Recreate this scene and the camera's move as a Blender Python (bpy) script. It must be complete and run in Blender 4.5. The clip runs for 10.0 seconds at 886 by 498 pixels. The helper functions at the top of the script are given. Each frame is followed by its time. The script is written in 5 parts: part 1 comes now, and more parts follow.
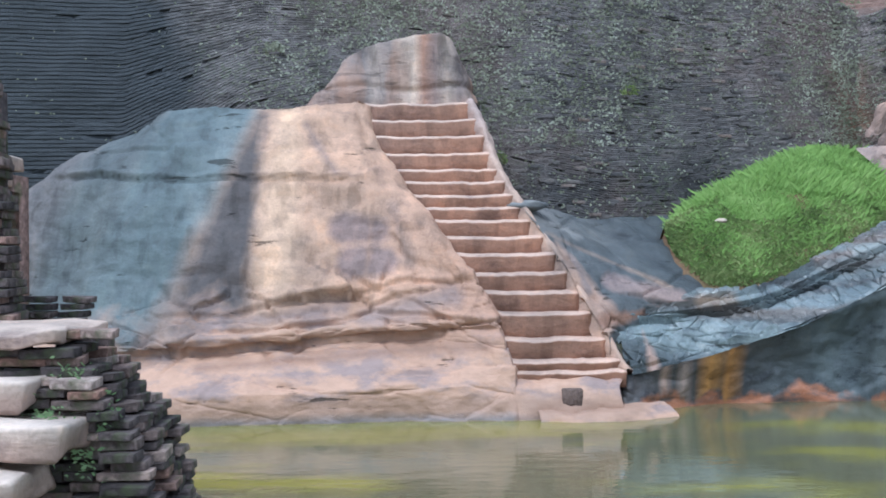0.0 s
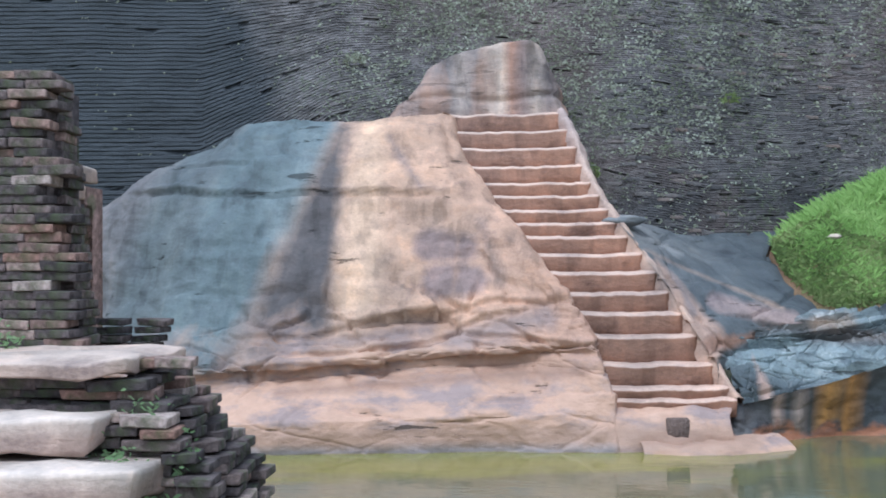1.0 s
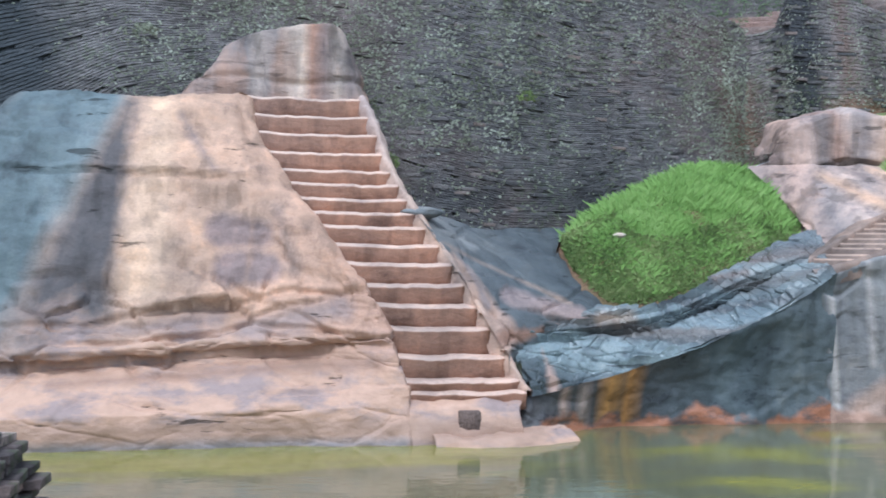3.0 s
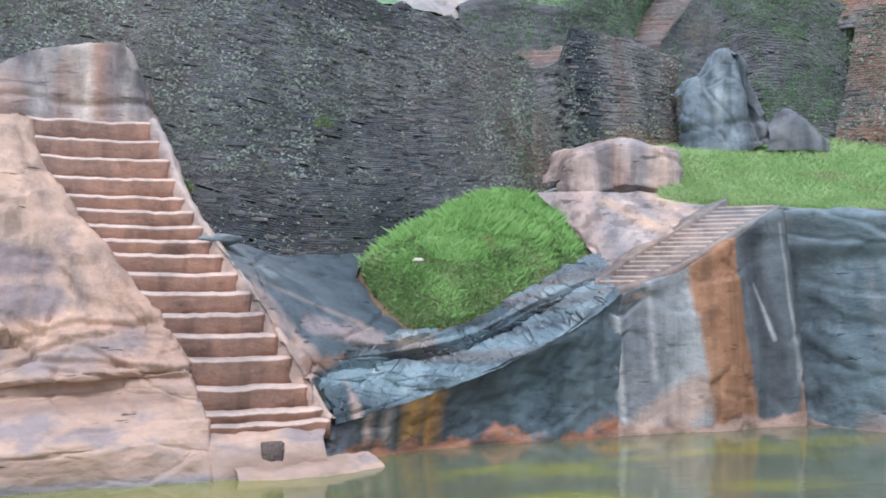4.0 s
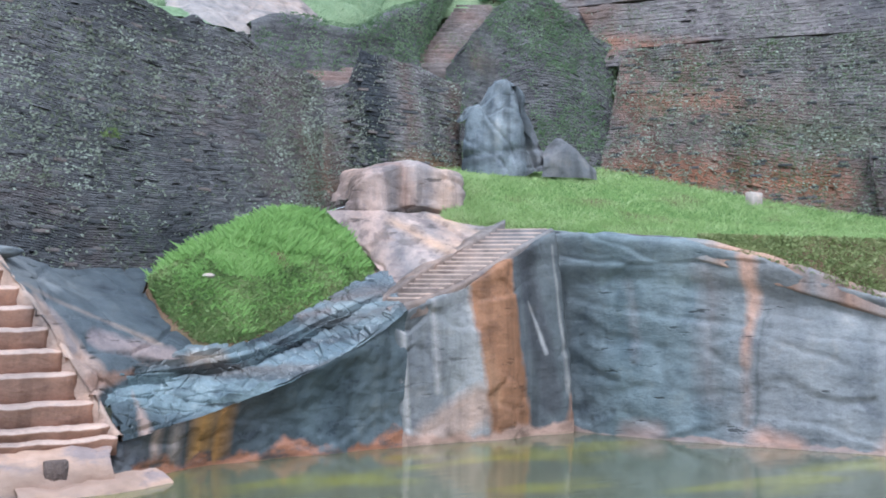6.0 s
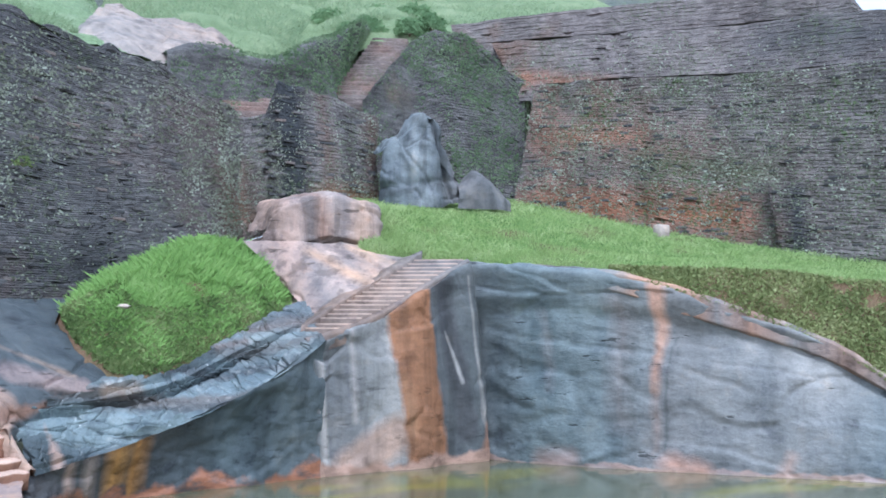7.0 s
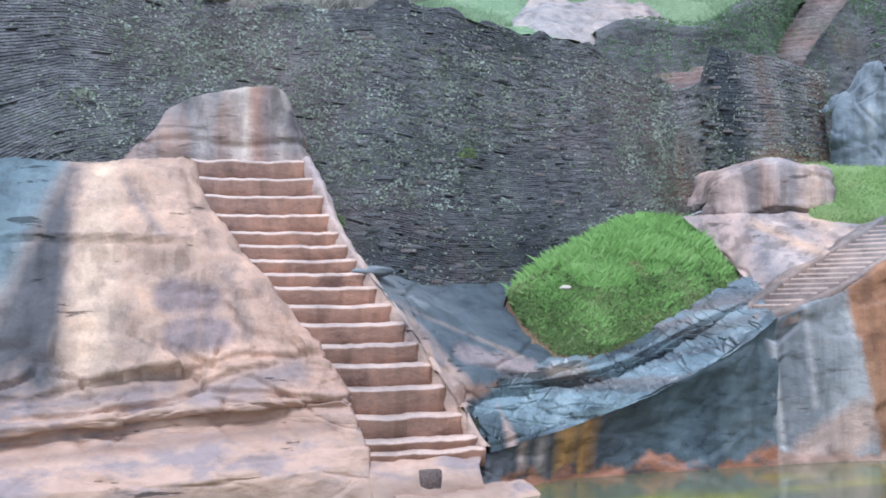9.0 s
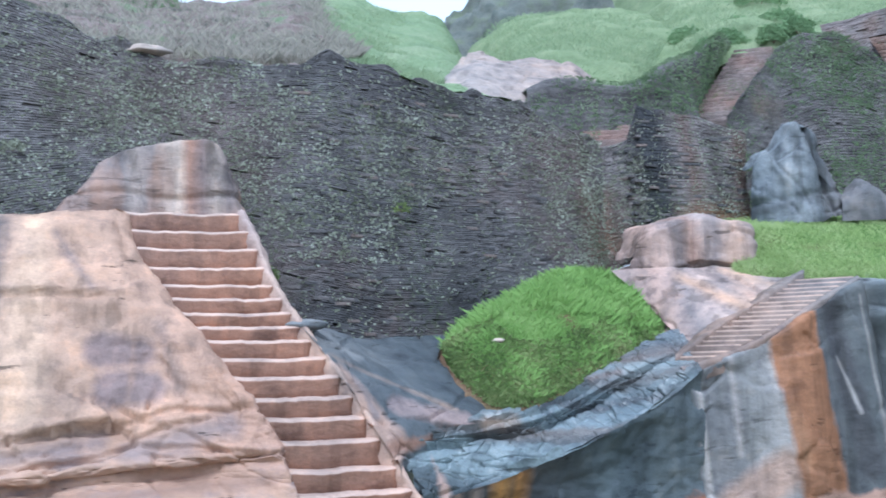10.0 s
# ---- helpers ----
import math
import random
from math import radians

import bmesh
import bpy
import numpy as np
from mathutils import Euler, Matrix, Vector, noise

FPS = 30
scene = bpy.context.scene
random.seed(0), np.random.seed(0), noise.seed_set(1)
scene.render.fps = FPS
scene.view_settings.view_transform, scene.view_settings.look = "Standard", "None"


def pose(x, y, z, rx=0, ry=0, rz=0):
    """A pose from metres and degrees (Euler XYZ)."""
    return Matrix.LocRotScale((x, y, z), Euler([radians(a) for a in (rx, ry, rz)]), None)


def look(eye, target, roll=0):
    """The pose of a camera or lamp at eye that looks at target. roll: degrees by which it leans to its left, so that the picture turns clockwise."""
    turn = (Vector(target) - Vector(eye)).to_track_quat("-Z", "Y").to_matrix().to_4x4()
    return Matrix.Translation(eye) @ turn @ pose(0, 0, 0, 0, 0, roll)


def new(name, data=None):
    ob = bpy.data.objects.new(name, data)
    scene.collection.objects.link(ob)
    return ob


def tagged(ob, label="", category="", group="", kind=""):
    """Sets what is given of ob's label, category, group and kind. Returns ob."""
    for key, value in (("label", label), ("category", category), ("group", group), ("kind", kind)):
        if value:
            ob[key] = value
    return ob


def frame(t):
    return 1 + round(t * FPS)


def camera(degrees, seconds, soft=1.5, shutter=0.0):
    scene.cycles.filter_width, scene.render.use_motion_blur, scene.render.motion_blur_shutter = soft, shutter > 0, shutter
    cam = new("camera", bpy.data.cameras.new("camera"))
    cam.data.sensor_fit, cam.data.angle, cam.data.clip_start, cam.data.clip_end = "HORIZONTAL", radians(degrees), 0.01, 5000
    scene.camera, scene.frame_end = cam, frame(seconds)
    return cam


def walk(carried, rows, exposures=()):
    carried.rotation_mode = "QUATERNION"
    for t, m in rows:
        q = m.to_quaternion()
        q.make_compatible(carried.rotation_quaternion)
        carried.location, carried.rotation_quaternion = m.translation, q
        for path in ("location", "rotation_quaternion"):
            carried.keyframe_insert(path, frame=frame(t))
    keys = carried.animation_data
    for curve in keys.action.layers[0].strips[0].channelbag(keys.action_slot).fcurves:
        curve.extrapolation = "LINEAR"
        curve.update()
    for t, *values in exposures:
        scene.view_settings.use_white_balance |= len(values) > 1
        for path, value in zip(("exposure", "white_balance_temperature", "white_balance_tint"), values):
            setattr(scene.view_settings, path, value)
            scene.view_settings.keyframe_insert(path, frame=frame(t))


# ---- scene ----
cam = camera(48.0, 10.0, soft=1.8, shutter=0.2)

# seconds, x, y, z, yaw, pitch, roll
PATH = [
    (0.0, 0.089, -0.065, 2.001, -0.01, 0.19, 0.52),
    (0.5, -0.029, 0.216, 1.998, -0.35, -0.87, 0.90),
    (1.0, -0.162, 0.669, 1.999, 4.08, 1.30, 0.51),
    (1.5, -0.227, 0.802, 2.018, 4.03, -0.16, -1.70),
    (2.0, -0.309, 0.783, 2.040, -0.83, 0.02, -0.75),
    (2.2, -0.303, 0.811, 2.040, -1.83, -0.15, -0.30),
    (3.3, -0.270, 0.968, 2.040, -12.15, 1.36, -1.00),
    (3.5, -0.264, 0.996, 2.040, -15.09, 1.90, -0.47),
    (4.0, -0.404, 0.989, 2.045, -20.21, 2.19, -0.13),
    (4.5, -0.546, 0.890, 2.052, -24.86, 2.81, -0.96),
    (5.0, -0.596, 0.825, 2.058, -27.98, 3.04, -1.04),
    (5.5, -0.671, 0.766, 2.064, -30.65, 2.89, -0.92),
    (6.0, -0.739, 0.688, 2.068, -32.94, 3.10, -0.57),
    (6.2, -0.774, 0.665, 2.068, -34.51, 3.64, -0.24),
    (7.3, -0.977, 0.534, 2.066, -39.33, 5.20, -0.25),
    (7.5, -1.012, 0.511, 2.066, -40.18, 5.35, -0.08),
    (7.8, -1.063, 0.529, 2.066, -38.49, 4.69, 0.39),
    (8.0, -1.097, 0.541, 2.066, -31.21, 3.66, 0.47),
    (8.5, -0.761, 0.781, 2.074, -17.36, 2.94, 0.61),
    (9.0, -0.652, 0.936, 2.077, -12.63, 3.73, 0.83),
    (9.5, -0.676, 0.970, 2.078, -11.81, 6.52, 0.99),
    (10.0, -0.733, 0.809, 2.074, -16.61, 6.70, 1.10),
]
walk(cam, [(t, pose(x, y, z, 90 + p, r, w)) for t, x, y, z, w, p, r in PATH],
     exposures=[(0.0, 0.87, 5150, 6), (2.0, 0.9, 5150, 6), (4.5, 1.01, 5110, 6), (6.0, 1.04, 5040, 6), (7.5, 1.06, 4970, 7), (10.0, 1.03, 4930, 7)])

# ---- light: thin overcast, soft sun from behind the camera ----
SUN_EL, SUN_AZ = 55, 200
world = bpy.data.worlds.new("sky")
scene.world = world
world.use_nodes = True
wn = world.node_tree
sky = wn.nodes.new("ShaderNodeTexSky")
sky.sky_type, sky.sun_disc = "NISHITA", False
sky.sun_elevation, sky.sun_rotation = radians(SUN_EL), radians(SUN_AZ)
sky.dust_density, sky.air_density = 4.0, 1.3
haze = wn.nodes.new("ShaderNodeMix")
haze.data_type = "RGBA"
haze.inputs["Factor"].default_value = 0.65
haze.inputs["B"].default_value = (9.0, 9.3, 9.6, 1)
wn.links.new(sky.outputs[0], haze.inputs["A"])
wn.links.new(haze.outputs["Result"], wn.nodes["Background"].inputs["Color"])
wn.nodes["Background"].inputs["Strength"].default_value = 0.09
sun = new("sun", bpy.data.lights.new("sun", "SUN"))
sun.data.energy, sun.data.angle, sun.data.color = 1.3, radians(14), (1.0, 0.95, 0.88)
a = radians(SUN_AZ)
sun.matrix_world = look((0, 0, 0), (-math.sin(a) * math.cos(radians(SUN_EL)), -math.cos(a) * math.cos(radians(SUN_EL)), -math.sin(radians(SUN_EL))))


# ---- materials ----
class Mat:
    """A node material with short calls for its nodes."""

    def __init__(self, name, rough=0.8, spec=0.3):
        self.m = bpy.data.materials.new(name)
        self.m.use_nodes = True
        self.t = self.m.node_tree
        self.b = self.t.nodes["Principled BSDF"]
        self.b.inputs["Roughness"].default_value = rough
        self.b.inputs["Specular IOR Level"].default_value = spec
        self.pos = self.t.nodes.new("ShaderNodeTexCoord").outputs["Object"]
        self.wavy = self.noise(2.4, 6, (1, 1, 0.6), (5, 2, 7), 0.65)

    def put(self, sock, value):
        if isinstance(value, bpy.types.NodeSocket):
            self.t.links.new(value, sock)
        else:
            sock.default_value = (*value, 1) if isinstance(value, tuple) and len(value) == 3 and sock.type == "RGBA" else value

    def noise(self, scale, detail=5, stretch=(1, 1, 1), shift=(0, 0, 0), rough=0.55):
        mp = self.t.nodes.new("ShaderNodeMapping")
        mp.inputs["Scale"].default_value, mp.inputs["Location"].default_value = stretch, shift
        self.t.links.new(self.pos, mp.inputs["Vector"])
        n = self.t.nodes.new("ShaderNodeTexNoise")
        n.inputs["Scale"].default_value, n.inputs["Detail"].default_value, n.inputs["Roughness"].default_value = scale, detail, rough
        self.t.links.new(mp.outputs[0], n.inputs["Vector"])
        return n.outputs["Fac"]

    def math(self, op, a, b=0.0):
        n = self.t.nodes.new("ShaderNodeMath")
        n.operation = op
        self.put(n.inputs[0], a), self.put(n.inputs[1], b)
        return n.outputs[0]

    def along(self, axis):
        n = self.t.nodes.new("ShaderNodeVectorMath")
        n.operation = "DOT_PRODUCT"
        self.t.links.new(self.pos, n.inputs[0])
        n.inputs[1].default_value = axis
        return n.outputs["Value"]

    def span(self, v, lo, hi, a=0.0, b=1.0):
        n = self.t.nodes.new("ShaderNodeMapRange")
        self.put(n.inputs[0], v)
        for i, x in enumerate((lo, hi, a, b)):
            n.inputs[i + 1].default_value = x
        return n.outputs[0]

    def ramp(self, fac, stops):
        n = self.t.nodes.new("ShaderNodeValToRGB")
        e = n.color_ramp.elements
        while len(e) < len(stops):
            e.new(0.5)
        for k, (p, c) in zip(e, stops):
            k.position, k.color = p, (*c, 1)
        self.put(n.inputs[0], fac)
        return n.outputs[0]

    def mix(self, fac, a, b, mode="MIX"):
        n = self.t.nodes.new("ShaderNodeMix")
        n.data_type, n.blend_type = "RGBA", mode
        self.put(n.inputs["Factor"], fac), self.put(n.inputs["A"], a), self.put(n.inputs["B"], b)
        return n.outputs["Result"]

    def stain(self, c, color, a, b, h=(1, 0, 0), soft=0.12, amount=1.0, wave=0.25):
        """Lay a tapered stain of colour from a to b, each a place along h, a height and a half width."""
        du, dz = b[0] - a[0], b[1] - a[1]
        n = du * du + dz * dz
        u, z = self.math("SUBTRACT", self.along(h), a[0]), self.math("SUBTRACT", self.along((0, 0, 1)), a[1])
        k = self.span(self.math("ADD", self.math("MULTIPLY", u, du / n), self.math("MULTIPLY", z, dz / n)), 0, 1)
        x, y = self.math("SUBTRACT", u, self.math("MULTIPLY", k, du)), self.math("SUBTRACT", z, self.math("MULTIPLY", k, dz))
        d = self.math("SQRT", self.math("ADD", self.math("MULTIPLY", x, x), self.math("MULTIPLY", y, y)))
        d = self.math("SUBTRACT", d, self.math("ADD", a[2], self.math("MULTIPLY", k, b[2] - a[2])))
        d = self.math("ADD", d, self.math("MULTIPLY", self.math("SUBTRACT", self.wavy, 0.5), wave))
        return self.mix(self.span(d, soft, -soft, 0.0, amount), c, color)

    def bump(self, height, strength=0.5, distance=0.05):
        n = self.t.nodes.new("ShaderNodeBump")
        n.inputs["Strength"].default_value, n.inputs["Distance"].default_value = strength, distance
        self.put(n.inputs["Height"], height)
        self.t.links.new(n.outputs[0], self.b.inputs["Normal"])

    def done(self, color, rough=None):
        self.put(self.b.inputs["Base Color"], color)
        if rough is not None:
            self.put(self.b.inputs["Roughness"], rough)
        return self.m


def grey(v):
    return (v, v, v)


def rock(name, axis, lo, hi, stops, foot=None, foot_z=0.35, rough=(0.45, 0.85), warp=0.5, streak=0.5, spec=0.3, crack=0.5, fall=(3.6, 0.35), foot_wave=3.2, foot2=None, stains=(), late=(), h=(1, 0, 0), blotch=0.85):
    """Stained rock: bands of mineral and water stain along an axis, streaks that run down, grain, cracks, and a pink waterline."""
    m = Mat(name, spec=spec)
    n1 = m.noise(0.7, 4, (1, 1, 0.45))
    n2 = m.noise(3.0, 5, (1, 1, 0.35), (7, 3, 1))
    u = m.math("ADD", m.along(axis), m.math("ADD", m.math("MULTIPLY", m.math("SUBTRACT", n1, 0.5), warp * 2), m.math("MULTIPLY", m.math("SUBTRACT", n2, 0.5), warp * 0.7)))
    c = m.ramp(m.span(u, lo, hi), stops)
    for q in stains:
        c = m.stain(c, *q[:3], h, *q[3:])
    run = m.noise(1.0, 4, (fall[0], fall[0], fall[1]), (2, 9, 4), 0.55)
    c = m.mix(streak, c, m.ramp(run, [(0.38, grey(0.5)), (0.46, grey(0.95)), (0.54, grey(1.0)), (0.62, (1.3, 1.25, 1.2))]), "MULTIPLY")
    blot = m.noise(2.2, 10, (1, 1, 1.3), (4, 4, 8), 0.72)
    c = m.mix(blotch, c, m.ramp(blot, [(0.34, (0.5, 0.5, 0.55)), (0.47, grey(0.95)), (0.56, grey(1.05)), (0.68, (1.3, 1.2, 1.1))]), "MULTIPLY")
    wide = m.noise(0.9, 4, (1, 1, 0.55), (13, 8, 1), 0.6)
    c = m.mix(blotch * 0.85, c, m.ramp(wide, [(0.32, (0.52, 0.56, 0.6)), (0.5, grey(1.0)), (0.68, (1.25, 1.2, 1.14))]), "MULTIPLY")
    grain = m.noise(38, 4)
    c = m.mix(0.3, c, m.ramp(grain, [(0.3, grey(0.65)), (0.6, grey(1.1))]), "MULTIPLY")
    if foot:
        k = m.span(m.math("ADD", m.along((0, 0, 1)), m.math("MULTIPLY", m.math("SUBTRACT", m.noise(1.3, 4, (1, 1, 0.3)), 0.5), foot_z * foot_wave)), foot_z * 1.25, foot_z * 0.7)
        c = m.mix(k, c, m.mix(m.span(m.noise(1.5, 6, (1, 1, 2.2), (3, 3, 3), 0.65), 0.47, 0.6), foot, foot2 or tuple(x * 0.6 for x in foot)))
    for q in late:
        c = m.stain(c, *q[:3], h, *q[3:])
    dash = m.math("ADD", m.noise(1.0, 4, (1.6, 1.6, 8.5), (5, 1, 9), 0.6), m.math("MULTIPLY", m.math("SUBTRACT", m.noise(1.1, 2, (1, 1, 1), (11, 5, 2)), 0.5), 0.35))
    seam = m.ramp(dash, [(0.66, grey(1.0)), (0.70, grey(0.0))])
    seam = m.mix(crack, grey(1.0), seam)
    c = m.mix(0.7, c, seam, "MULTIPLY")
    fine = m.noise(1.0, 5, (6, 6, 9), (2, 2, 2), 0.6)
    c = m.mix(0.3, c, m.ramp(fine, [(0.35, grey(0.7)), (0.6, grey(1.12))]), "MULTIPLY")
    relief = m.math("ADD", m.math("ADD", m.math("MULTIPLY", m.noise(3.2, 8, (1, 1, 1.8), (1, 2, 3), 0.62), 0.9), m.math("MULTIPLY", fine, 0.15)), m.math("MULTIPLY", grain, 0.06))
    m.bump(m.math("ADD", relief, m.math("MULTIPLY", seam, 0.35)), 0.55, 0.07)
    return m.done(c, m.span(blot, 0.3, 0.7, rough[0], rough[1]))


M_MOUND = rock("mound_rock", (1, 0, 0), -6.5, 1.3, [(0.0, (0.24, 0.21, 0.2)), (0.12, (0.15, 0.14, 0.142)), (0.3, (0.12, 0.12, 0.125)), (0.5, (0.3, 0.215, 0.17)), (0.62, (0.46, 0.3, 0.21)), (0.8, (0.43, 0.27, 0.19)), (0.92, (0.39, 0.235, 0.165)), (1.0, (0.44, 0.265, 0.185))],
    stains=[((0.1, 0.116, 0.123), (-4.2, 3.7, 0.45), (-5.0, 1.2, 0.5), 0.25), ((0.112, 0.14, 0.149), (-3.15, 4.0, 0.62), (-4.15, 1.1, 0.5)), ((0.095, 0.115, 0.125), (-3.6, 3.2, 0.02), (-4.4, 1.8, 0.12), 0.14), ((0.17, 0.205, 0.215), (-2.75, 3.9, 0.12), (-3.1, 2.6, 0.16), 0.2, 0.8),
            ((0.085, 0.074, 0.074), (-2.42, 3.9, 0.05), (-2.85, 1.3, 0.44), 0.1), ((0.55, 0.375, 0.26), (-2.06, 4.0, 0.16), (-2.05, 1.7, 0.26), 0.12), ((0.22, 0.165, 0.15), (-1.8, 3.8, 0.02), (-1.35, 3.1, 0.05), 0.06, 0.8),
            ((0.235, 0.165, 0.15), (-1.2, 2.32, 0.2), (-0.75, 2.3, 0.16), 0.06, 0.95, 0.2), ((0.215, 0.155, 0.145), (-1.08, 1.9, 0.22), (-0.68, 1.88, 0.2), 0.06, 0.95, 0.2), ((0.42, 0.265, 0.18), (-0.85, 2.5, 0.0), (-0.9, 1.7, 0.02), 0.05, 0.5), ((0.27, 0.19, 0.16), (-0.55, 2.6, 0.03), (-0.35, 1.9, 0.06), 0.08, 0.8)],
    foot=(0.47, 0.3, 0.215), foot2=(0.29, 0.215, 0.195), foot_z=1.08, foot_wave=1.6, warp=0.2, streak=0.55, crack=1.0, blotch=0.6,
    late=[((0.22, 0.17, 0.165), (-2.4, 1.15, 0.02), (-1.2, 1.3, 0.08), 0.07, 0.8), ((0.24, 0.185, 0.175), (-0.9, 1.2, 0.08), (0.2, 1.45, 0.12), 0.08, 0.75), ((0.27, 0.165, 0.12), (-2.9, 0.62, 0.03), (0.6, 0.86, 0.07), 0.05, 0.8, 0.1),
          # First entry: the shelf front's shade, put into the colour as brown.
          ((0.345, 0.225, 0.165), (-4.5, 0.15, 0.12), (2.4, 0.15, 0.12), 0.05, 0.9, 0.08), ((0.2, 0.18, 0.178), (-4.5, 0.02, 0.06), (0.9, 0.02, 0.05), 0.05, 0.9, 0.1)])
# Light from above is put into the colour: pale treads, darker risers.
M_STEP = rock("shaded_riser_rock", (1, 0, 0), -1, 2.3, [(0.0, (0.27, 0.165, 0.125)), (0.4, (0.31, 0.17, 0.115)), (1.0, (0.26, 0.14, 0.095))], streak=0.5, crack=0.1)
M_TREAD = rock("lit_tread_rock", (1, 0, 0), -1, 2.3, [(0.0, (0.52, 0.39, 0.32)), (0.4, (0.50, 0.36, 0.29)), (1.0, (0.5, 0.35, 0.28))], streak=0.2, crack=0.0)
M_RIM = rock("rim_rock", (0, 0, 1), 0.5, 4.3, [(0.0, (0.42, 0.29, 0.23)), (0.5, (0.46, 0.33, 0.26)), (1.0, (0.36, 0.28, 0.26))], streak=0.2, crack=0.3)
M_HEAD = rock("head_rock", (1, 0, 0), -1.8, 0.6, [(0.0, (0.36, 0.27, 0.235)), (0.2, (0.3, 0.245, 0.225)), (0.3, (0.17, 0.145, 0.142)), (0.38, (0.36, 0.29, 0.25)), (0.48, (0.2, 0.165, 0.155)), (0.54, (0.38, 0.3, 0.25)), (0.62, (0.46, 0.36, 0.29)), (0.68, (0.3, 0.17, 0.12)), (0.75, (0.24, 0.17, 0.15)), (0.82, (0.42, 0.33, 0.27)), (0.9, (0.22, 0.17, 0.155)), (1.0, (0.4, 0.3, 0.25))], foot=(0.36, 0.225, 0.165), foot_z=3.75, warp=0.06, streak=0.9)
M_KERB = rock("kerb_rock", (1, 0, 0), 5.5, 9.3, [(0.0, (0.17, 0.175, 0.18)), (0.3, (0.22, 0.16, 0.13)), (0.6, (0.27, 0.19, 0.15)), (1.0, (0.2, 0.18, 0.17))], warp=0.4)
M_APRON = rock("apron_rock", (1, 0, 0), 0.8, 5.0, [(0.0, (0.17, 0.165, 0.162)), (0.3, (0.105, 0.112, 0.117)), (0.6, (0.065, 0.075, 0.082)), (1.0, (0.1, 0.1, 0.103))], warp=0.35, crack=0.9, streak=0.4, blotch=0.7,
    stains=[((0.36, 0.245, 0.19), (1.6, 2.1, 0.03), (2.0, 1.2, 0.28), 0.06), ((0.22, 0.18, 0.175), (1.75, 2.0, 0.0), (1.95, 1.5, 0.06), 0.04, 0.8), ((0.27, 0.205, 0.19), (2.25, 1.6, 0.1), (3.2, 1.38, 0.1), 0.05), ((0.24, 0.14, 0.1), (2.05, 1.12, 0.07), (3.3, 1.26, 0.05), 0.04), ((0.36, 0.26, 0.2), (1.45, 2.25, 0.0), (3.1, 1.52, 0.02), 0.04, 0.9, 0.12), ((0.26, 0.255, 0.25), (1.5, 2.45, 0.0), (1.95, 2.2, 0.05), 0.05, 0.8)])
# The blue-grey bands put the sky's reflection on wet rock into the colour.
M_LEDGE = rock("wet_sheen_rock", (0.25, 0.9, 1.6), 13.0, 18.2, [(0.0, (0.055, 0.068, 0.076)), (0.08, (0.171, 0.210, 0.222)), (0.22, (0.159, 0.199, 0.212)), (0.26, (0.061, 0.067, 0.070)), (0.33, (0.110, 0.098, 0.091)), (0.37, (0.171, 0.207, 0.220)), (0.46, (0.134, 0.165, 0.177)), (0.5, (0.055, 0.061, 0.067)), (0.6, (0.122, 0.149, 0.159)), (0.68, (0.085, 0.083, 0.081)), (0.78, (0.146, 0.177, 0.189)), (0.87, (0.110, 0.088, 0.078)), (1.0, (0.122, 0.140, 0.150))], rough=(0.12, 0.45), spec=0.6, warp=0.5, crack=1.0, streak=0.3,
    late=[((0.42, 0.28, 0.22), (2.62, 1.0, 0.0), (2.72, 0.5, 0.05), 0.05, 0.9), ((0.3, 0.2, 0.13), (3.5, 1.35, 0.05), (3.9, 1.36, 0.07), 0.08, 0.8), ((0.22, 0.14, 0.11), (5.2, 1.85, 0.03), (5.7, 1.95, 0.04), 0.06, 0.7)])
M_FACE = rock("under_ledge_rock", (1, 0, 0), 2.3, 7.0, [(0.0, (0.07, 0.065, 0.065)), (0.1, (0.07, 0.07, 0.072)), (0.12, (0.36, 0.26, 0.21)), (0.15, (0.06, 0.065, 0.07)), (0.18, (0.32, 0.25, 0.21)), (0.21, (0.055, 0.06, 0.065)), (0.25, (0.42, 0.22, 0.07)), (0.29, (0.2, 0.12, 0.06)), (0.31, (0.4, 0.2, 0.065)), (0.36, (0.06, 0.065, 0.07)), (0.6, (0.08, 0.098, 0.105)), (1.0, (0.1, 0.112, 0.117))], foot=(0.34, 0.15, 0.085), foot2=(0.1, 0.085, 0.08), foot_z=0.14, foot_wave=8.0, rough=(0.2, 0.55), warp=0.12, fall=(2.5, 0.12))
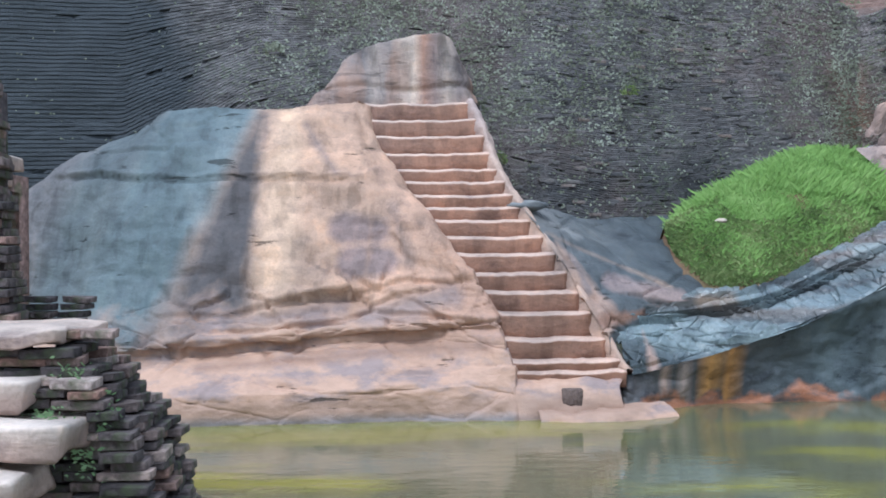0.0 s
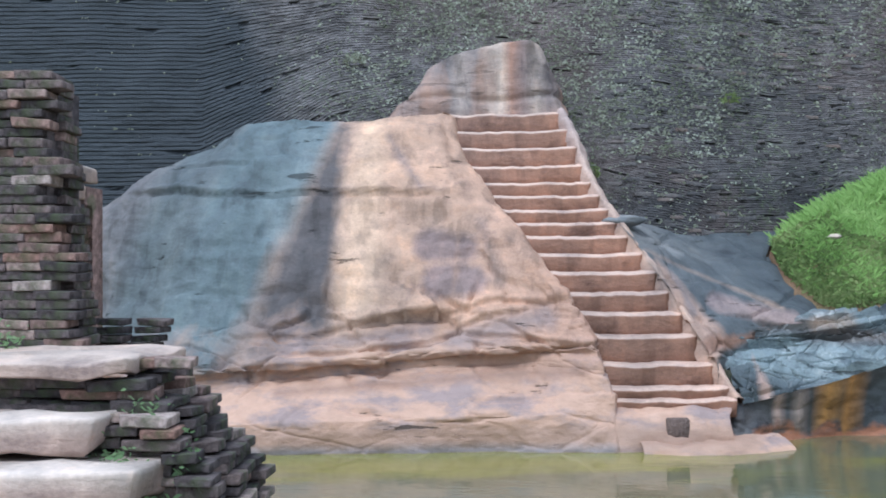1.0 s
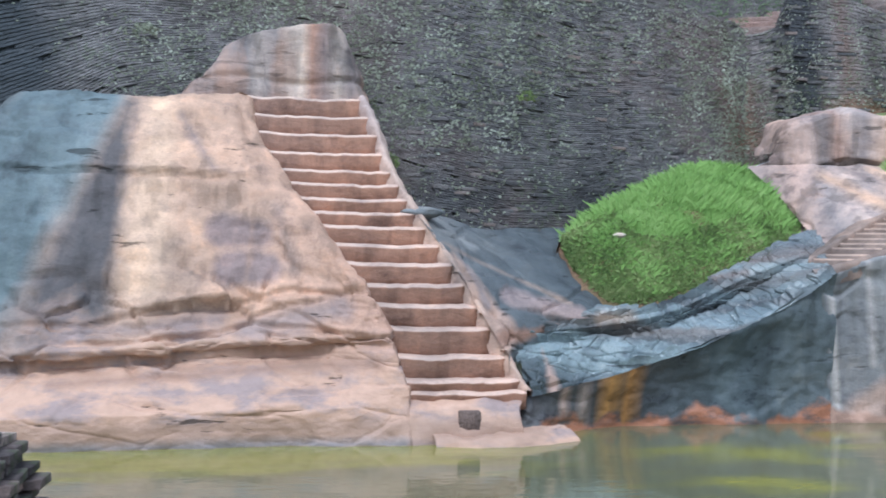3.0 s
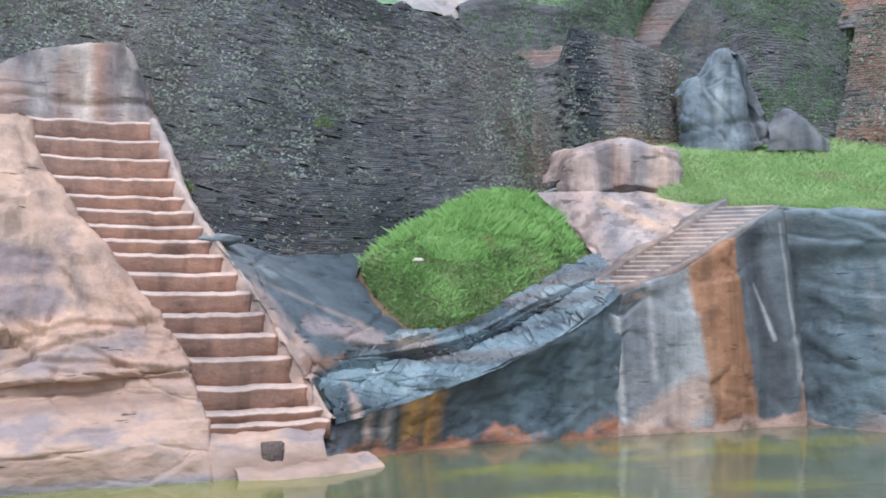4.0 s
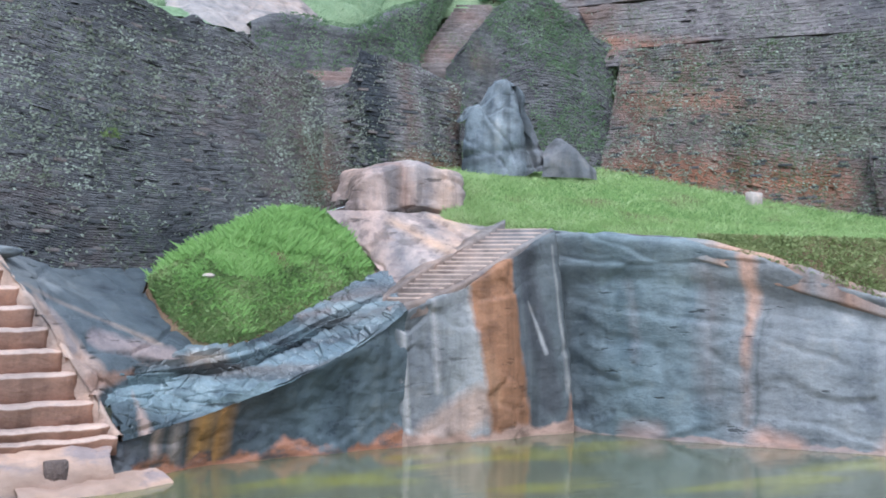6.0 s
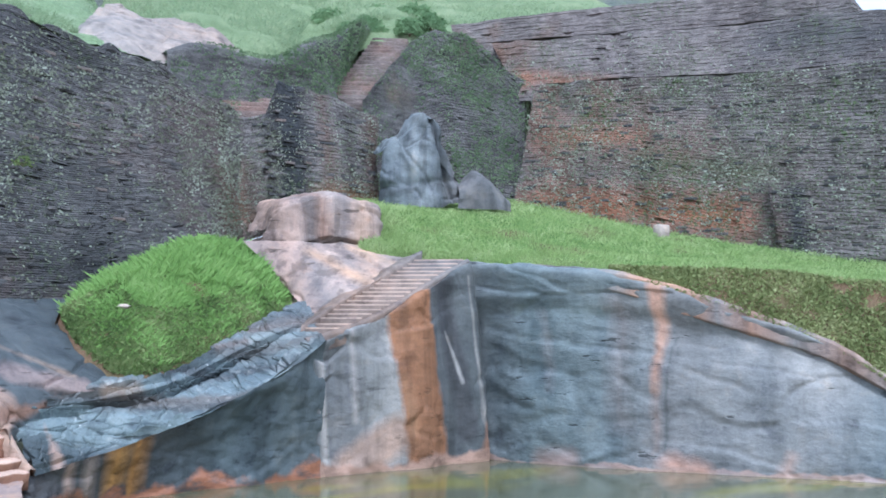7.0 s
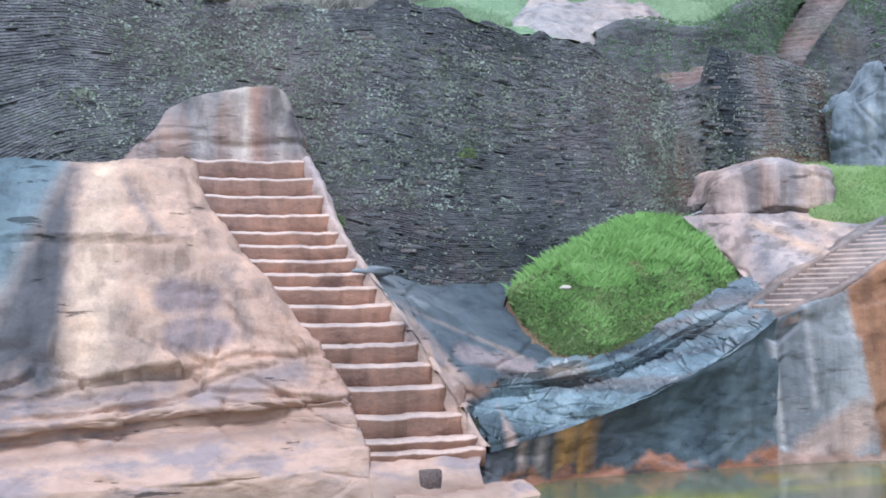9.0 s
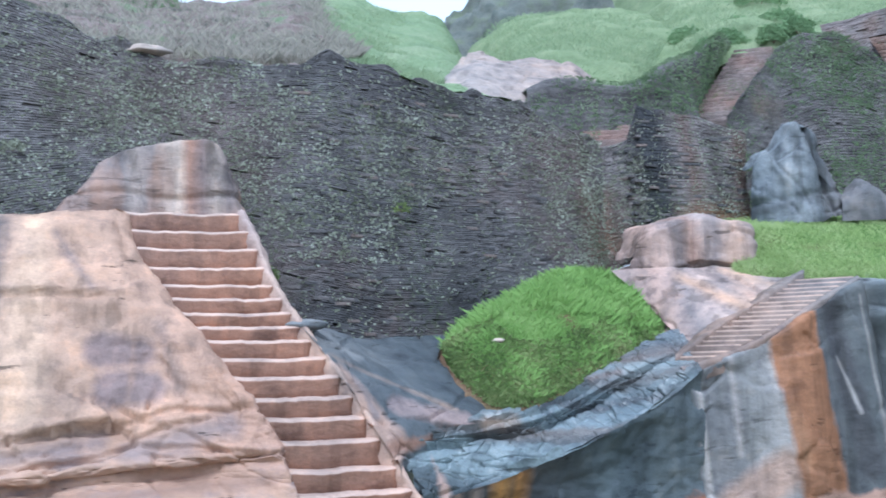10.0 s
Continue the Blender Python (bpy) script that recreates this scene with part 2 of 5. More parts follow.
M_PILLAR = rock("stained_cliff_rock", (1, 0, 0.12), 6.0, 10.0, [(0.0, (0.085, 0.093, 0.095)), (0.14, (0.106, 0.114, 0.115)), (0.17, (0.213, 0.206, 0.205)), (0.3, (0.181, 0.175, 0.175)), (0.4, (0.276, 0.263, 0.250)), (0.52, (0.340, 0.315, 0.295)), (0.6, (0.266, 0.248, 0.235)), (0.75, (0.106, 0.108, 0.110)), (1.0, (0.128, 0.134, 0.135))],
    stains=[((0.446, 0.402, 0.370), (6.5, 2.0, 0.03), (6.74, 0.1, 0.05), 0.04, 1, 0.08), ((0.404, 0.361, 0.335), (7.08, 2.1, 0.02), (7.2, 0.8, 0.05), 0.05, 0.9, 0.1), ((0.117, 0.119, 0.120), (6.85, 2.1, 0.04), (6.95, 0.9, 0.03), 0.06, 0.9, 0.1), ((0.42, 0.295, 0.235), (7.1, 0.05, 0.3), (7.95, 0.55, 0.28), 0.1),
            ((0.30, 0.145, 0.075), (8.15, 2.7, 0.42), (8.54, 0.0, 0.4), 0.05, 1, 0.28), ((0.37, 0.2, 0.11), (8.0, 1.4, 0.02), (8.2, 0.6, 0.1), 0.08, 0.7), ((0.074, 0.072, 0.075), (8.9, 2.9, 0.17), (9.4, 0.5, 0.2), 0.07, 0.9), ((0.446, 0.413, 0.385), (9.0, 2.1, 0.0), (9.28, 1.3, 0.035), 0.03, 0.9, 0.06), ((0.404, 0.372, 0.345), (9.5, 3.0, 0.0), (9.75, 0.6, 0.05), 0.04, 0.9, 0.1), ((0.46, 0.25, 0.16), (9.75, 0.0, 0.1), (9.8, 0.55, 0.03), 0.08)],
    foot=(0.43, 0.27, 0.2), foot_z=0.14, warp=0.09, streak=0.55, fall=(2.4, 0.1), foot_wave=6.0, blotch=0.6)
M_CAP = rock("cliff_cap_rock", (0, -1, 0), -13.2, -6.5, [(0.0, (0.24, 0.23, 0.225)), (0.12, (0.3, 0.25, 0.225)), (0.2, (0.2, 0.195, 0.195)), (0.28, (0.25, 0.235, 0.225)), (0.33, (0.4, 0.245, 0.175)), (0.42, (0.42, 0.25, 0.175)), (0.46, (0.24, 0.22, 0.215)), (0.52, (0.4, 0.24, 0.175)), (0.6, (0.24, 0.22, 0.215)), (0.68, (0.36, 0.24, 0.19)), (0.8, (0.25, 0.23, 0.225)), (1.0, (0.3, 0.26, 0.24))], warp=0.2, streak=0.7, fall=(2.4, 0.15))
M_CLIFF = rock("pool_cliff_rock", (0, -1, 0), -13.4, -7.2, [(0.0, (0.185, 0.195, 0.2)), (0.15, (0.165, 0.195, 0.203)), (0.35, (0.175, 0.198, 0.203)), (0.42, (0.215, 0.205, 0.2)), (0.55, (0.22, 0.215, 0.212)), (0.75, (0.215, 0.212, 0.212)), (0.88, (0.16, 0.178, 0.184)), (0.95, (0.27, 0.23, 0.21)), (1.0, (0.32, 0.25, 0.21))], h=(0, 1, 0),
    # First stain: the blue sheen below the top band, put into the colour.
    stains=[((0.247, 0.284, 0.289), (12.7, 2.42, 0.08), (11.6, 2.45, 0.05), 0.1, 0.8), ((0.257, 0.222, 0.209), (11.3, 2.6, 0.12), (11.2, 0.7, 0.1), 0.14, 0.8), ((0.46, 0.27, 0.19), (10.85, 3.0, 0.1), (10.78, 1.2, 0.05), 0.05, 0.9, 0.14), ((0.36, 0.26, 0.22), (10.78, 1.3, 0.04), (10.74, 0.3, 0.02), 0.06, 0.7), ((0.080, 0.083, 0.085), (10.66, 2.0, 0.0), (10.62, 0.3, 0.015), 0.03, 0.8, 0.06), ((0.332, 0.310, 0.300), (12.3, 2.4, 0.03), (12.2, 1.2, 0.04), 0.08, 0.7),
            ((0.310, 0.295, 0.285), (9.6, 2.0, 0.25), (8.9, 1.5, 0.3), 0.25, 0.7)],
    late=[((0.45, 0.26, 0.19), (10.5, 0.12, 0.12), (10.1, 0.05, 0.08), 0.12), ((0.42, 0.27, 0.21), (9.1, 0.05, 0.06), (9.05, 0.3, 0.03), 0.1), ((0.38, 0.27, 0.235), (12.3, 0.05, 0.12), (11.9, 0.1, 0.1), 0.15), ((0.46, 0.28, 0.21), (7.6, 0.1, 0.12), (7.5, 0.5, 0.06), 0.12)],
    foot=(0.4, 0.28, 0.235), foot_z=0.06, crack=1.0, rough=(0.25, 0.65), warp=0.15, streak=0.35, fall=(2.2, 0.12), foot_wave=7.0, foot2=(0.34, 0.26, 0.24), blotch=0.7)
M_SLAB = rock("pink_slab_rock", (1, -0.35, 0), 1.2, 4.4, [(0.0, (0.336, 0.257, 0.230)), (0.2, (0.414, 0.285, 0.230)), (0.36, (0.246, 0.205, 0.196)), (0.45, (0.403, 0.314, 0.276)), (0.55, (0.269, 0.217, 0.201)), (0.66, (0.470, 0.325, 0.247)), (0.8, (0.291, 0.239, 0.224)), (1.0, (0.269, 0.245, 0.236))], warp=0.3, streak=0.8, crack=0.8, stains=[((0.4, 0.27, 0.195), (7.6, 3.4, 0.1), (8.0, 2.9, 0.14), 0.1), ((0.2, 0.16, 0.15), (7.9, 3.6, 0.05), (8.5, 3.1, 0.05), 0.08, 0.8), ((0.4, 0.28, 0.21), (8.3, 3.55, 0.05), (8.75, 3.2, 0.08), 0.08), ((0.3, 0.17, 0.12), (7.9, 4.5, 0.05), (7.95, 3.8, 0.12), 0.1, 0.7)])
M_BOULDER = rock("grey_boulder_rock", (1, 0, 0), 9.8, 12, [(0.0, (0.165, 0.185, 0.198)), (0.35, (0.225, 0.24, 0.25)), (0.45, (0.135, 0.145, 0.155)), (0.55, (0.15, 0.15, 0.155)), (0.75, (0.16, 0.15, 0.15)), (1.0, (0.15, 0.145, 0.145))], warp=0.2, streak=0.7, stains=[((0.27, 0.28, 0.285), (10.5, 6.3, 0.05), (10.4, 5.3, 0.1), 0.1, 0.8), ((0.075, 0.08, 0.085), (10.7, 6.2, 0.02), (10.95, 5.2, 0.06), 0.06), ((0.09, 0.092, 0.096), (9.9, 4.75, 0.05), (10.9, 5.0, 0.02), 0.1, 0.8)])
M_STONE = rock("pale_stone", (1, 0, 0), -4, 4, [(0.0, (0.44, 0.36, 0.32)), (1.0, (0.5, 0.42, 0.37))], crack=0.2, streak=0.2)
# Paler towards each slab's top: light from above is put into the colour.
M_NEARSTONE = rock("pinkish_worn_toplit_stone", (0, 0, 1), -0.1, 0.1, [(0.0, (0.38, 0.265, 0.215)), (0.5, (0.44, 0.325, 0.265)), (0.85, (0.56, 0.455, 0.385)), (1.0, (0.6, 0.5, 0.43))], foot=None, crack=0.7, streak=0.4, warp=0.03)
M_PATCH = rock("pale_outcrop_rock", (1, 0, 0), 5, 9, [(0.0, (0.33, 0.28, 0.25)), (1.0, (0.31, 0.235, 0.2))], warp=0.3)


def brickwork(name, dark, mid, red, redness, green, red_axis=None, red_span=(0, 1), dark_end=None, stains=(), h=(1, 0, 0), mottle=0.5):
    """Old dark brick with lichen, moss in patches and redder worn areas."""
    m = Mat(name, 0.92, 0.15)
    row = m.noise(1.0, 5, (2.6, 2.6, 13.5), (3, 1, 2), 0.7)
    c = m.mix(m.span(row, 0.35, 0.65), dark, mid)
    big = m.noise(0.42, 5, (1, 1, 1), (8, 2, 5))
    k = m.span(big, 0.62 - redness, 0.75 - redness * 0.8)
    if red_axis:
        k = m.math("MULTIPLY", k, m.span(m.math("ADD", m.along(red_axis), m.math("MULTIPLY", m.noise(1.2, 4), 1.2)), *red_span))
    c = m.mix(k, c, m.mix(row, red, tuple(x * 0.45 for x in red)))
    for q in stains:
        c = m.stain(c, m.mix(m.span(row, 0.3, 0.7), q[0], tuple(x * 0.5 for x in q[0])), *q[1:3], h, *q[3:])
    run = m.noise(1.0, 5, (2.2, 2.2, 0.25), (6, 6, 6))
    c = m.mix(0.55, c, m.ramp(run, [(0.3, grey(0.4)), (0.55, grey(1.0)), (0.75, grey(1.15))]), "MULTIPLY")
    mott = m.noise(7.5, 7, (1, 1, 1.7), (2, 8, 2), 0.7)
    c = m.mix(mottle, c, m.ramp(mott, [(0.36, grey(0.42)), (0.48, grey(0.95)), (0.56, grey(1.08)), (0.66, grey(1.6))]), "MULTIPLY")
    moss = m.math("MULTIPLY", m.span(m.noise(0.8, 4, (1, 1, 1), (1, 7, 3)), 0.46, 0.62), m.span(m.noise(14, 4), 0.5, 0.62))
    c = m.mix(m.math("MULTIPLY", moss, green), c, (0.10, 0.14, 0.055))
    # Near-black towards one end of an axis; wet is 1 clear of it.
    wet = 1.0
    if dark_end:
        wet = m.span(m.math("ADD", m.along(dark_end[0]), m.math("MULTIPLY", m.math("SUBTRACT", m.noise(0.6, 4), 0.5), 2.2)), dark_end[1], dark_end[2])
        c = m.mix(wet, (0.058, 0.064, 0.071), c)
    lichen = m.span(m.noise(24, 3, (1, 1, 1.6)), 0.64, 0.70)
    c = m.mix(m.math("MULTIPLY", m.math("MULTIPLY", lichen, wet), 0.35), c, (0.34, 0.36, 0.33))
    m.bump(m.math("ADD", row, m.math("MULTIPLY", m.noise(22, 4), 0.5)), 0.9, 0.05)
    return m.done(c)


M_WALL = brickwork("dark_brick", (0.09, 0.085, 0.086), (0.215, 0.199, 0.197), (0.22, 0.14, 0.115), 0.12, 0.35, (0.45, 0, -0.9), (-3.2, 0.6), ((1, 0, 0.25), -3.2, -2.2),
    stains=[((0.27, 0.15, 0.1), (7.0, 5.0, 0.15), (7.3, 4.1, 0.4), 0.35, 0.85, 0.6), ((0.21, 0.165, 0.155), (5.9, 6.2, 0.2), (6.4, 4.8, 0.5), 0.5, 0.7, 0.6), ((0.2, 0.155, 0.15), (-0.3, 6.5, 0.3), (0.5, 5.3, 0.4), 0.5, 0.7, 0.6), ((0.1, 0.096, 0.1), (1.6, 6.9, 0.35), (4.6, 6.6, 0.3), 0.4, 0.8, 0.6), ((0.13, 0.09, 0.08), (1.1, 4.2, 0.1), (0.9, 5.0, 0.1), 0.3, 0.6, 0.5), ((0.27, 0.222, 0.207), (-1.6, 6.3, 0.4), (0.6, 5.7, 0.4), 0.8, 0.7, 0.8), ((0.1, 0.098, 0.1), (2.0, 4.4, 0.4), (4.2, 4.4, 0.4), 0.7, 0.7, 0.6), ((0.072, 0.073, 0.077), (1.5, 2.9, 0.4), (4.4, 3.0, 0.5), 0.5, 0.85, 0.6), ((0.17, 0.125, 0.11), (2.7, 2.3, 0.05), (2.9, 3.0, 0.12), 0.3, 0.6, 0.5)])
M_WALL_R = brickwork("weathered_red_brick", (0.14, 0.122, 0.116), (0.285, 0.248, 0.234), (0.29, 0.175, 0.135), 0.1, 0.9, (-0.4, 0.75, -0.5), (-0.6, 2.6), h=(0, 1, 0),
    # The near-black stain at y 12 puts the niche's shade into the colour.
    stains=[((0.34, 0.22, 0.175), (17.0, 6.8, 0.5), (14.2, 6.0, 0.5), 0.6, 0.8, 0.9), ((0.46, 0.21, 0.125), (17.0, 5.1, 0.3), (13.2, 4.5, 0.4), 0.35, 0.95, 0.7), ((0.46, 0.225, 0.145), (17.0, 6.6, 0.12), (15.2, 6.5, 0.12), 0.25, 0.9, 0.6), ((0.4, 0.22, 0.16), (17.4, 7.6, 0.15), (16.6, 5.4, 0.25), 0.4, 0.8, 0.7), ((0.2, 0.24, 0.12), (15.0, 5.9, 0.05), (12.6, 5.4, 0.12), 0.3, 0.55, 0.7), ((0.085, 0.087, 0.095), (12.0, 5.0, 0.15), (11.8, 3.6, 0.2), 0.12, 0.9), ((0.15, 0.15, 0.155), (10.5, 7.3, 0.4), (8.0, 6.6, 0.7), 0.8, 0.7, 0.8)])
M_WALL_T = brickwork("upper_brick", (0.14, 0.12, 0.116), (0.27, 0.228, 0.215), (0.3, 0.19, 0.145), 0.08, 0.4, (-0.5, 0.8, -0.5), (0.6, 3.2), h=(0, 1, 0),
    stains=[((0.42, 0.19, 0.11), (18.2, 8.3, 0.1), (16.2, 7.8, 0.12), 0.25, 0.9, 0.5), ((0.095, 0.097, 0.105), (13.0, 8.6, 0.4), (9.5, 8.2, 0.7), 0.7, 0.8, 0.6)])
M_IVYWALL = brickwork("ivy_grown_brick", (0.075, 0.07, 0.07), (0.165, 0.15, 0.146), (0.26, 0.19, 0.14), 0.0, 0.5)
M_WALL_C = brickwork("corner_brick", (0.106, 0.098, 0.098), (0.250, 0.219, 0.210), (0.27, 0.175, 0.135), 0.1, 0.4, (0.5, -0.3, -0.9), (-5.6, -4.2),
    # First stain: shade of the facet turned away, put into the colour.
    stains=[((0.065, 0.066, 0.072), (8.35, 7.0, 0.3), (8.35, 4.2, 0.33), 0.14, 1, 0.4), ((0.23, 0.16, 0.135), (9.1, 6.8, 0.1), (9.2, 4.4, 0.16), 0.16, 0.9, 0.4), ((0.1, 0.085, 0.083), (9.6, 6.4, 0.08), (9.6, 4.9, 0.1), 0.15, 0.9, 0.4), ((0.25, 0.17, 0.14), (10.15, 6.3, 0.15), (10.2, 4.6, 0.2), 0.2, 0.9, 0.4), ((0.35, 0.2, 0.1), (8.95, 4.75, 0.1), (10.1, 4.75, 0.12), 0.25, 0.8, 0.5), ((0.27, 0.17, 0.11), (7.4, 5.0, 0.2), (7.5, 4.2, 0.3), 0.3, 0.8, 0.5)])
M_REDSTEP = brickwork("red_step_brick", (0.16, 0.13, 0.12), (0.30, 0.235, 0.215), (0.32, 0.2, 0.16), 0.1, 0.5)
nb = Mat("near_dark_brick", 0.92, 0.15)
own = nb.t.nodes.new("ShaderNodeObjectInfo").outputs["Random"]
nc = nb.ramp(own, [(0.0, (0.055, 0.047, 0.047)), (0.4, (0.105, 0.086, 0.084)), (0.7, (0.17, 0.13, 0.12)), (0.88, (0.24, 0.145, 0.115)), (1.0, (0.36, 0.3, 0.27))])
nc = nb.mix(0.8, nc, nb.ramp(nb.noise(16, 8, rough=0.7), [(0.35, grey(0.4)), (0.5, grey(0.95)), (0.66, grey(1.7))]), "MULTIPLY")
nc = nb.mix(nb.span(nb.noise(5, 4), 0.56, 0.66, 0, 0.6), nc, (0.07, 0.09, 0.04))
nb.bump(nb.noise(28, 6, rough=0.65), 0.9, 0.03)
M_NEARBRICK = nb.done(nc)


def turf(name, a, b, c):
    m = Mat(name, 0.9, 0.15)
    k = m.noise(1.1, 6)
    col = m.ramp(k, [(0.3, a), (0.5, b), (0.7, c)])
    col = m.mix(0.6, col, m.ramp(m.noise(30, 4, (1, 1, 0.3)), [(0.3, grey(0.5)), (0.65, grey(1.2))]), "MULTIPLY")
    m.bump(m.noise(26, 5), 0.8, 0.06)
    return m.done(col)


def leaf(name, a, b, c):
    m = Mat(name, 0.65, 0.25)
    g = m.t.nodes.new("ShaderNodeNewGeometry").outputs["Random Per Island"]
    k = m.math("ADD", m.math("MULTIPLY", g, 0.4), m.math("MULTIPLY", m.span(m.noise(1.6, 5), 0.3, 0.7), 0.6))
    return m.done(m.ramp(k, [(0.05, a), (0.5, b), (0.95, c)]))


M_SOIL = turf("grass_soil", (0.09, 0.15, 0.035), (0.14, 0.22, 0.06), (0.15, 0.13, 0.06))
M_DIRT = turf("reddish_turf_soil", (0.13, 0.11, 0.05), (0.19, 0.13, 0.075), (0.25, 0.14, 0.09))
M_HILL = turf("hill_grass", (0.17, 0.22, 0.11), (0.225, 0.28, 0.145), (0.28, 0.32, 0.18))
mh = Mat("dry_and_green_hill", 0.9, 0.15)
kk = mh.span(mh.math("ADD", mh.along((1, -0.148, 0)), mh.math("MULTIPLY", mh.math("SUBTRACT", mh.noise(0.5, 5), 0.5), 3.0)), -0.7, 0.5)
gg = mh.ramp(mh.noise(0.8, 6), [(0.3, (0.17, 0.23, 0.125)), (0.5, (0.22, 0.29, 0.155)), (0.7, (0.27, 0.32, 0.19))])
dd = mh.ramp(mh.noise(1.3, 7), [(0.36, (0.075, 0.08, 0.06)), (0.46, (0.19, 0.145, 0.125)), (0.55, (0.25, 0.2, 0.18)), (0.66, (0.17, 0.21, 0.12))])
mh.bump(mh.noise(7, 6), 0.8, 0.2)
M_HILLW = mh.done(mh.mix(0.5, mh.mix(kk, dd, gg), mh.ramp(mh.noise(12, 4), [(0.35, grey(0.6)), (0.62, grey(1.15))]), "MULTIPLY"))
M_RIDGE = turf("far_ridge_scrub", (0.11, 0.13, 0.115), (0.17, 0.18, 0.16), (0.18, 0.21, 0.14))
M_DRYBANK = turf("dry_bank", (0.10, 0.13, 0.06), (0.19, 0.14, 0.10), (0.16, 0.17, 0.09))
M_BLADE = leaf("grass_blade", (0.15, 0.255, 0.06), (0.24, 0.385, 0.1), (0.34, 0.47, 0.16))
M_LAWN = leaf("lawn_blade", (0.21, 0.3, 0.09), (0.32, 0.415, 0.15), (0.43, 0.49, 0.23))
M_HILLBLADE = leaf("hill_blade", (0.17, 0.235, 0.125), (0.235, 0.305, 0.165), (0.32, 0.375, 0.22))
M_DRYBLADE = leaf("dry_blade", (0.14, 0.14, 0.10), (0.28, 0.25, 0.21), (0.36, 0.35, 0.26))
M_LEAF = leaf("wall_leaf", (0.11, 0.125, 0.075), (0.29, 0.305, 0.225), (0.55, 0.58, 0.48))
M_LEAFG = leaf("creeper_leaf", (0.08, 0.13, 0.06), (0.17, 0.24, 0.12), (0.32, 0.38, 0.24))
M_IVY = leaf("ivy_leaf", (0.09, 0.14, 0.045), (0.18, 0.24, 0.08), (0.34, 0.37, 0.16))
M_BANKIVY = leaf("bank_ivy_leaf", (0.13, 0.16, 0.055), (0.26, 0.29, 0.11), (0.42, 0.42, 0.2))
M_BUSH = leaf("bush_leaf", (0.13, 0.22, 0.10), (0.21, 0.32, 0.15), (0.3, 0.41, 0.22))

mw = Mat("pond_water", 0.04, 0.6)
alg = mw.span(mw.noise(0.42, 3, (0.7, 1.5, 1), (3.2, 0.4, 0)), 0.53, 0.64)
mw.bump(mw.noise(2.2, 4, (1, 2.2, 1)), 0.10, 0.05)
shal = mw.math("MULTIPLY", mw.span(mw.math("ADD", mw.along((-0.15, 1, 0)), mw.math("MULTIPLY", mw.math("SUBTRACT", mw.noise(0.8, 3, (0.6, 2.5, 1)), 0.5), 2.6)), 10.4, 11.0), mw.span(mw.along((1, 0, 0)), 3.2, 1.4))
alg = mw.math("MAXIMUM", alg, mw.math("MULTIPLY", shal, 0.8))
M_WATER = mw.done(mw.mix(alg, mw.mix(mw.noise(0.3, 3), (0.085, 0.1, 0.065), (0.16, 0.14, 0.075)), (0.23, 0.21, 0.045)))
M_BED = turf("pool_mud", (0.10, 0.09, 0.04), (0.15, 0.13, 0.06), (0.12, 0.12, 0.05))


# ---- building helpers ----
def link(name, bm, material, parent=None, label="", smooth=True):
    me = bpy.data.meshes.new(name)
    bmesh.ops.recalc_face_normals(bm, faces=bm.faces[:])
    bm.to_mesh(me)
    bm.free()
    me.materials.append(material)
    if smooth:
        me.polygons.foreach_set("use_smooth", [True] * len(me.polygons))
    ob = new(name, me)
    if parent:
        ob.parent = parent
    return tagged(ob, label)


def glide(pts, n):
    """n points spread along a smooth curve through pts."""
    P = np.array(pts, float)
    out = []
    for u in np.linspace(0, len(P) - 1, n):
        i = min(int(u), len(P) - 2)
        f = u - i
        p0, p1, p2, p3 = P[max(i - 1, 0)], P[i], P[i + 1], P[min(i + 2, len(P) - 1)]
        out.append(0.5 * (2 * p1 + (p2 - p0) * f + (2 * p0 - 5 * p1 + 4 * p2 - p3) * f * f + (3 * p1 - p0 - 3 * p2 + p3) * f ** 3))
    return np.array(out)


def straight(pts, n):
    P = np.array(pts, float)
    u = np.linspace(0, len(P) - 1, n)
    return np.stack([np.interp(u, range(len(P)), P[:, k]) for k in range(P.shape[1])], 1)


def net(cols, nu, nv, curve=glide):
    """A grid of points through columns of points: nu along the columns' row, nv up each column."""
    C = np.array([curve(c, nv) for c in cols])
    return np.stack([glide(C[:, j], nu) for j in range(nv)], 1)


def sheet(G, amp=0.0, scale=1.0, extra=None, seed=0.0):
    """A mesh of a grid of points, roughened along its normals."""
    nu, nv = G.shape[:2]
    du, dv = np.gradient(G, axis=0), np.gradient(G, axis=1)
    N = np.cross(du, dv)
    N /= np.linalg.norm(N, axis=2, keepdims=True) + 1e-9
    if N[nu // 2, nv // 2] @ np.array([0.2, -1.0, 0.6]) < 0:
        N = -N
    bm = bmesh.new()
    vs = []
    for i in range(nu):
        for j in range(nv):
            p = Vector(G[i, j])
            d = 0.0
            if amp:
                q = Vector((p.x * scale + seed, p.y * scale, p.z * scale))
                d += amp * noise.fractal(q, 1.0, 2.1, 5)
            if extra:
                d += extra(p, i / (nu - 1), j / (nv - 1))
            vs.append(bm.verts.new(p + Vector(N[i, j]) * d))
    for i in range(nu - 1):
        for j in range(nv - 1):
            bm.faces.new((vs[i * nv + j], vs[(i + 1) * nv + j], vs[(i + 1) * nv + j + 1], vs[i * nv + j + 1]))
    return bm


def empty(name, at, label, category, group="", kind=""):
    e = new(name)
    e.location = at
    return tagged(e, label, category, group, kind)


def under(ob, e):
    """Put a mesh built in world places under the thing e."""
    ob.parent = e
    ob.matrix_parent_inverse = Matrix.Translation(e.location).inverted()
    return ob


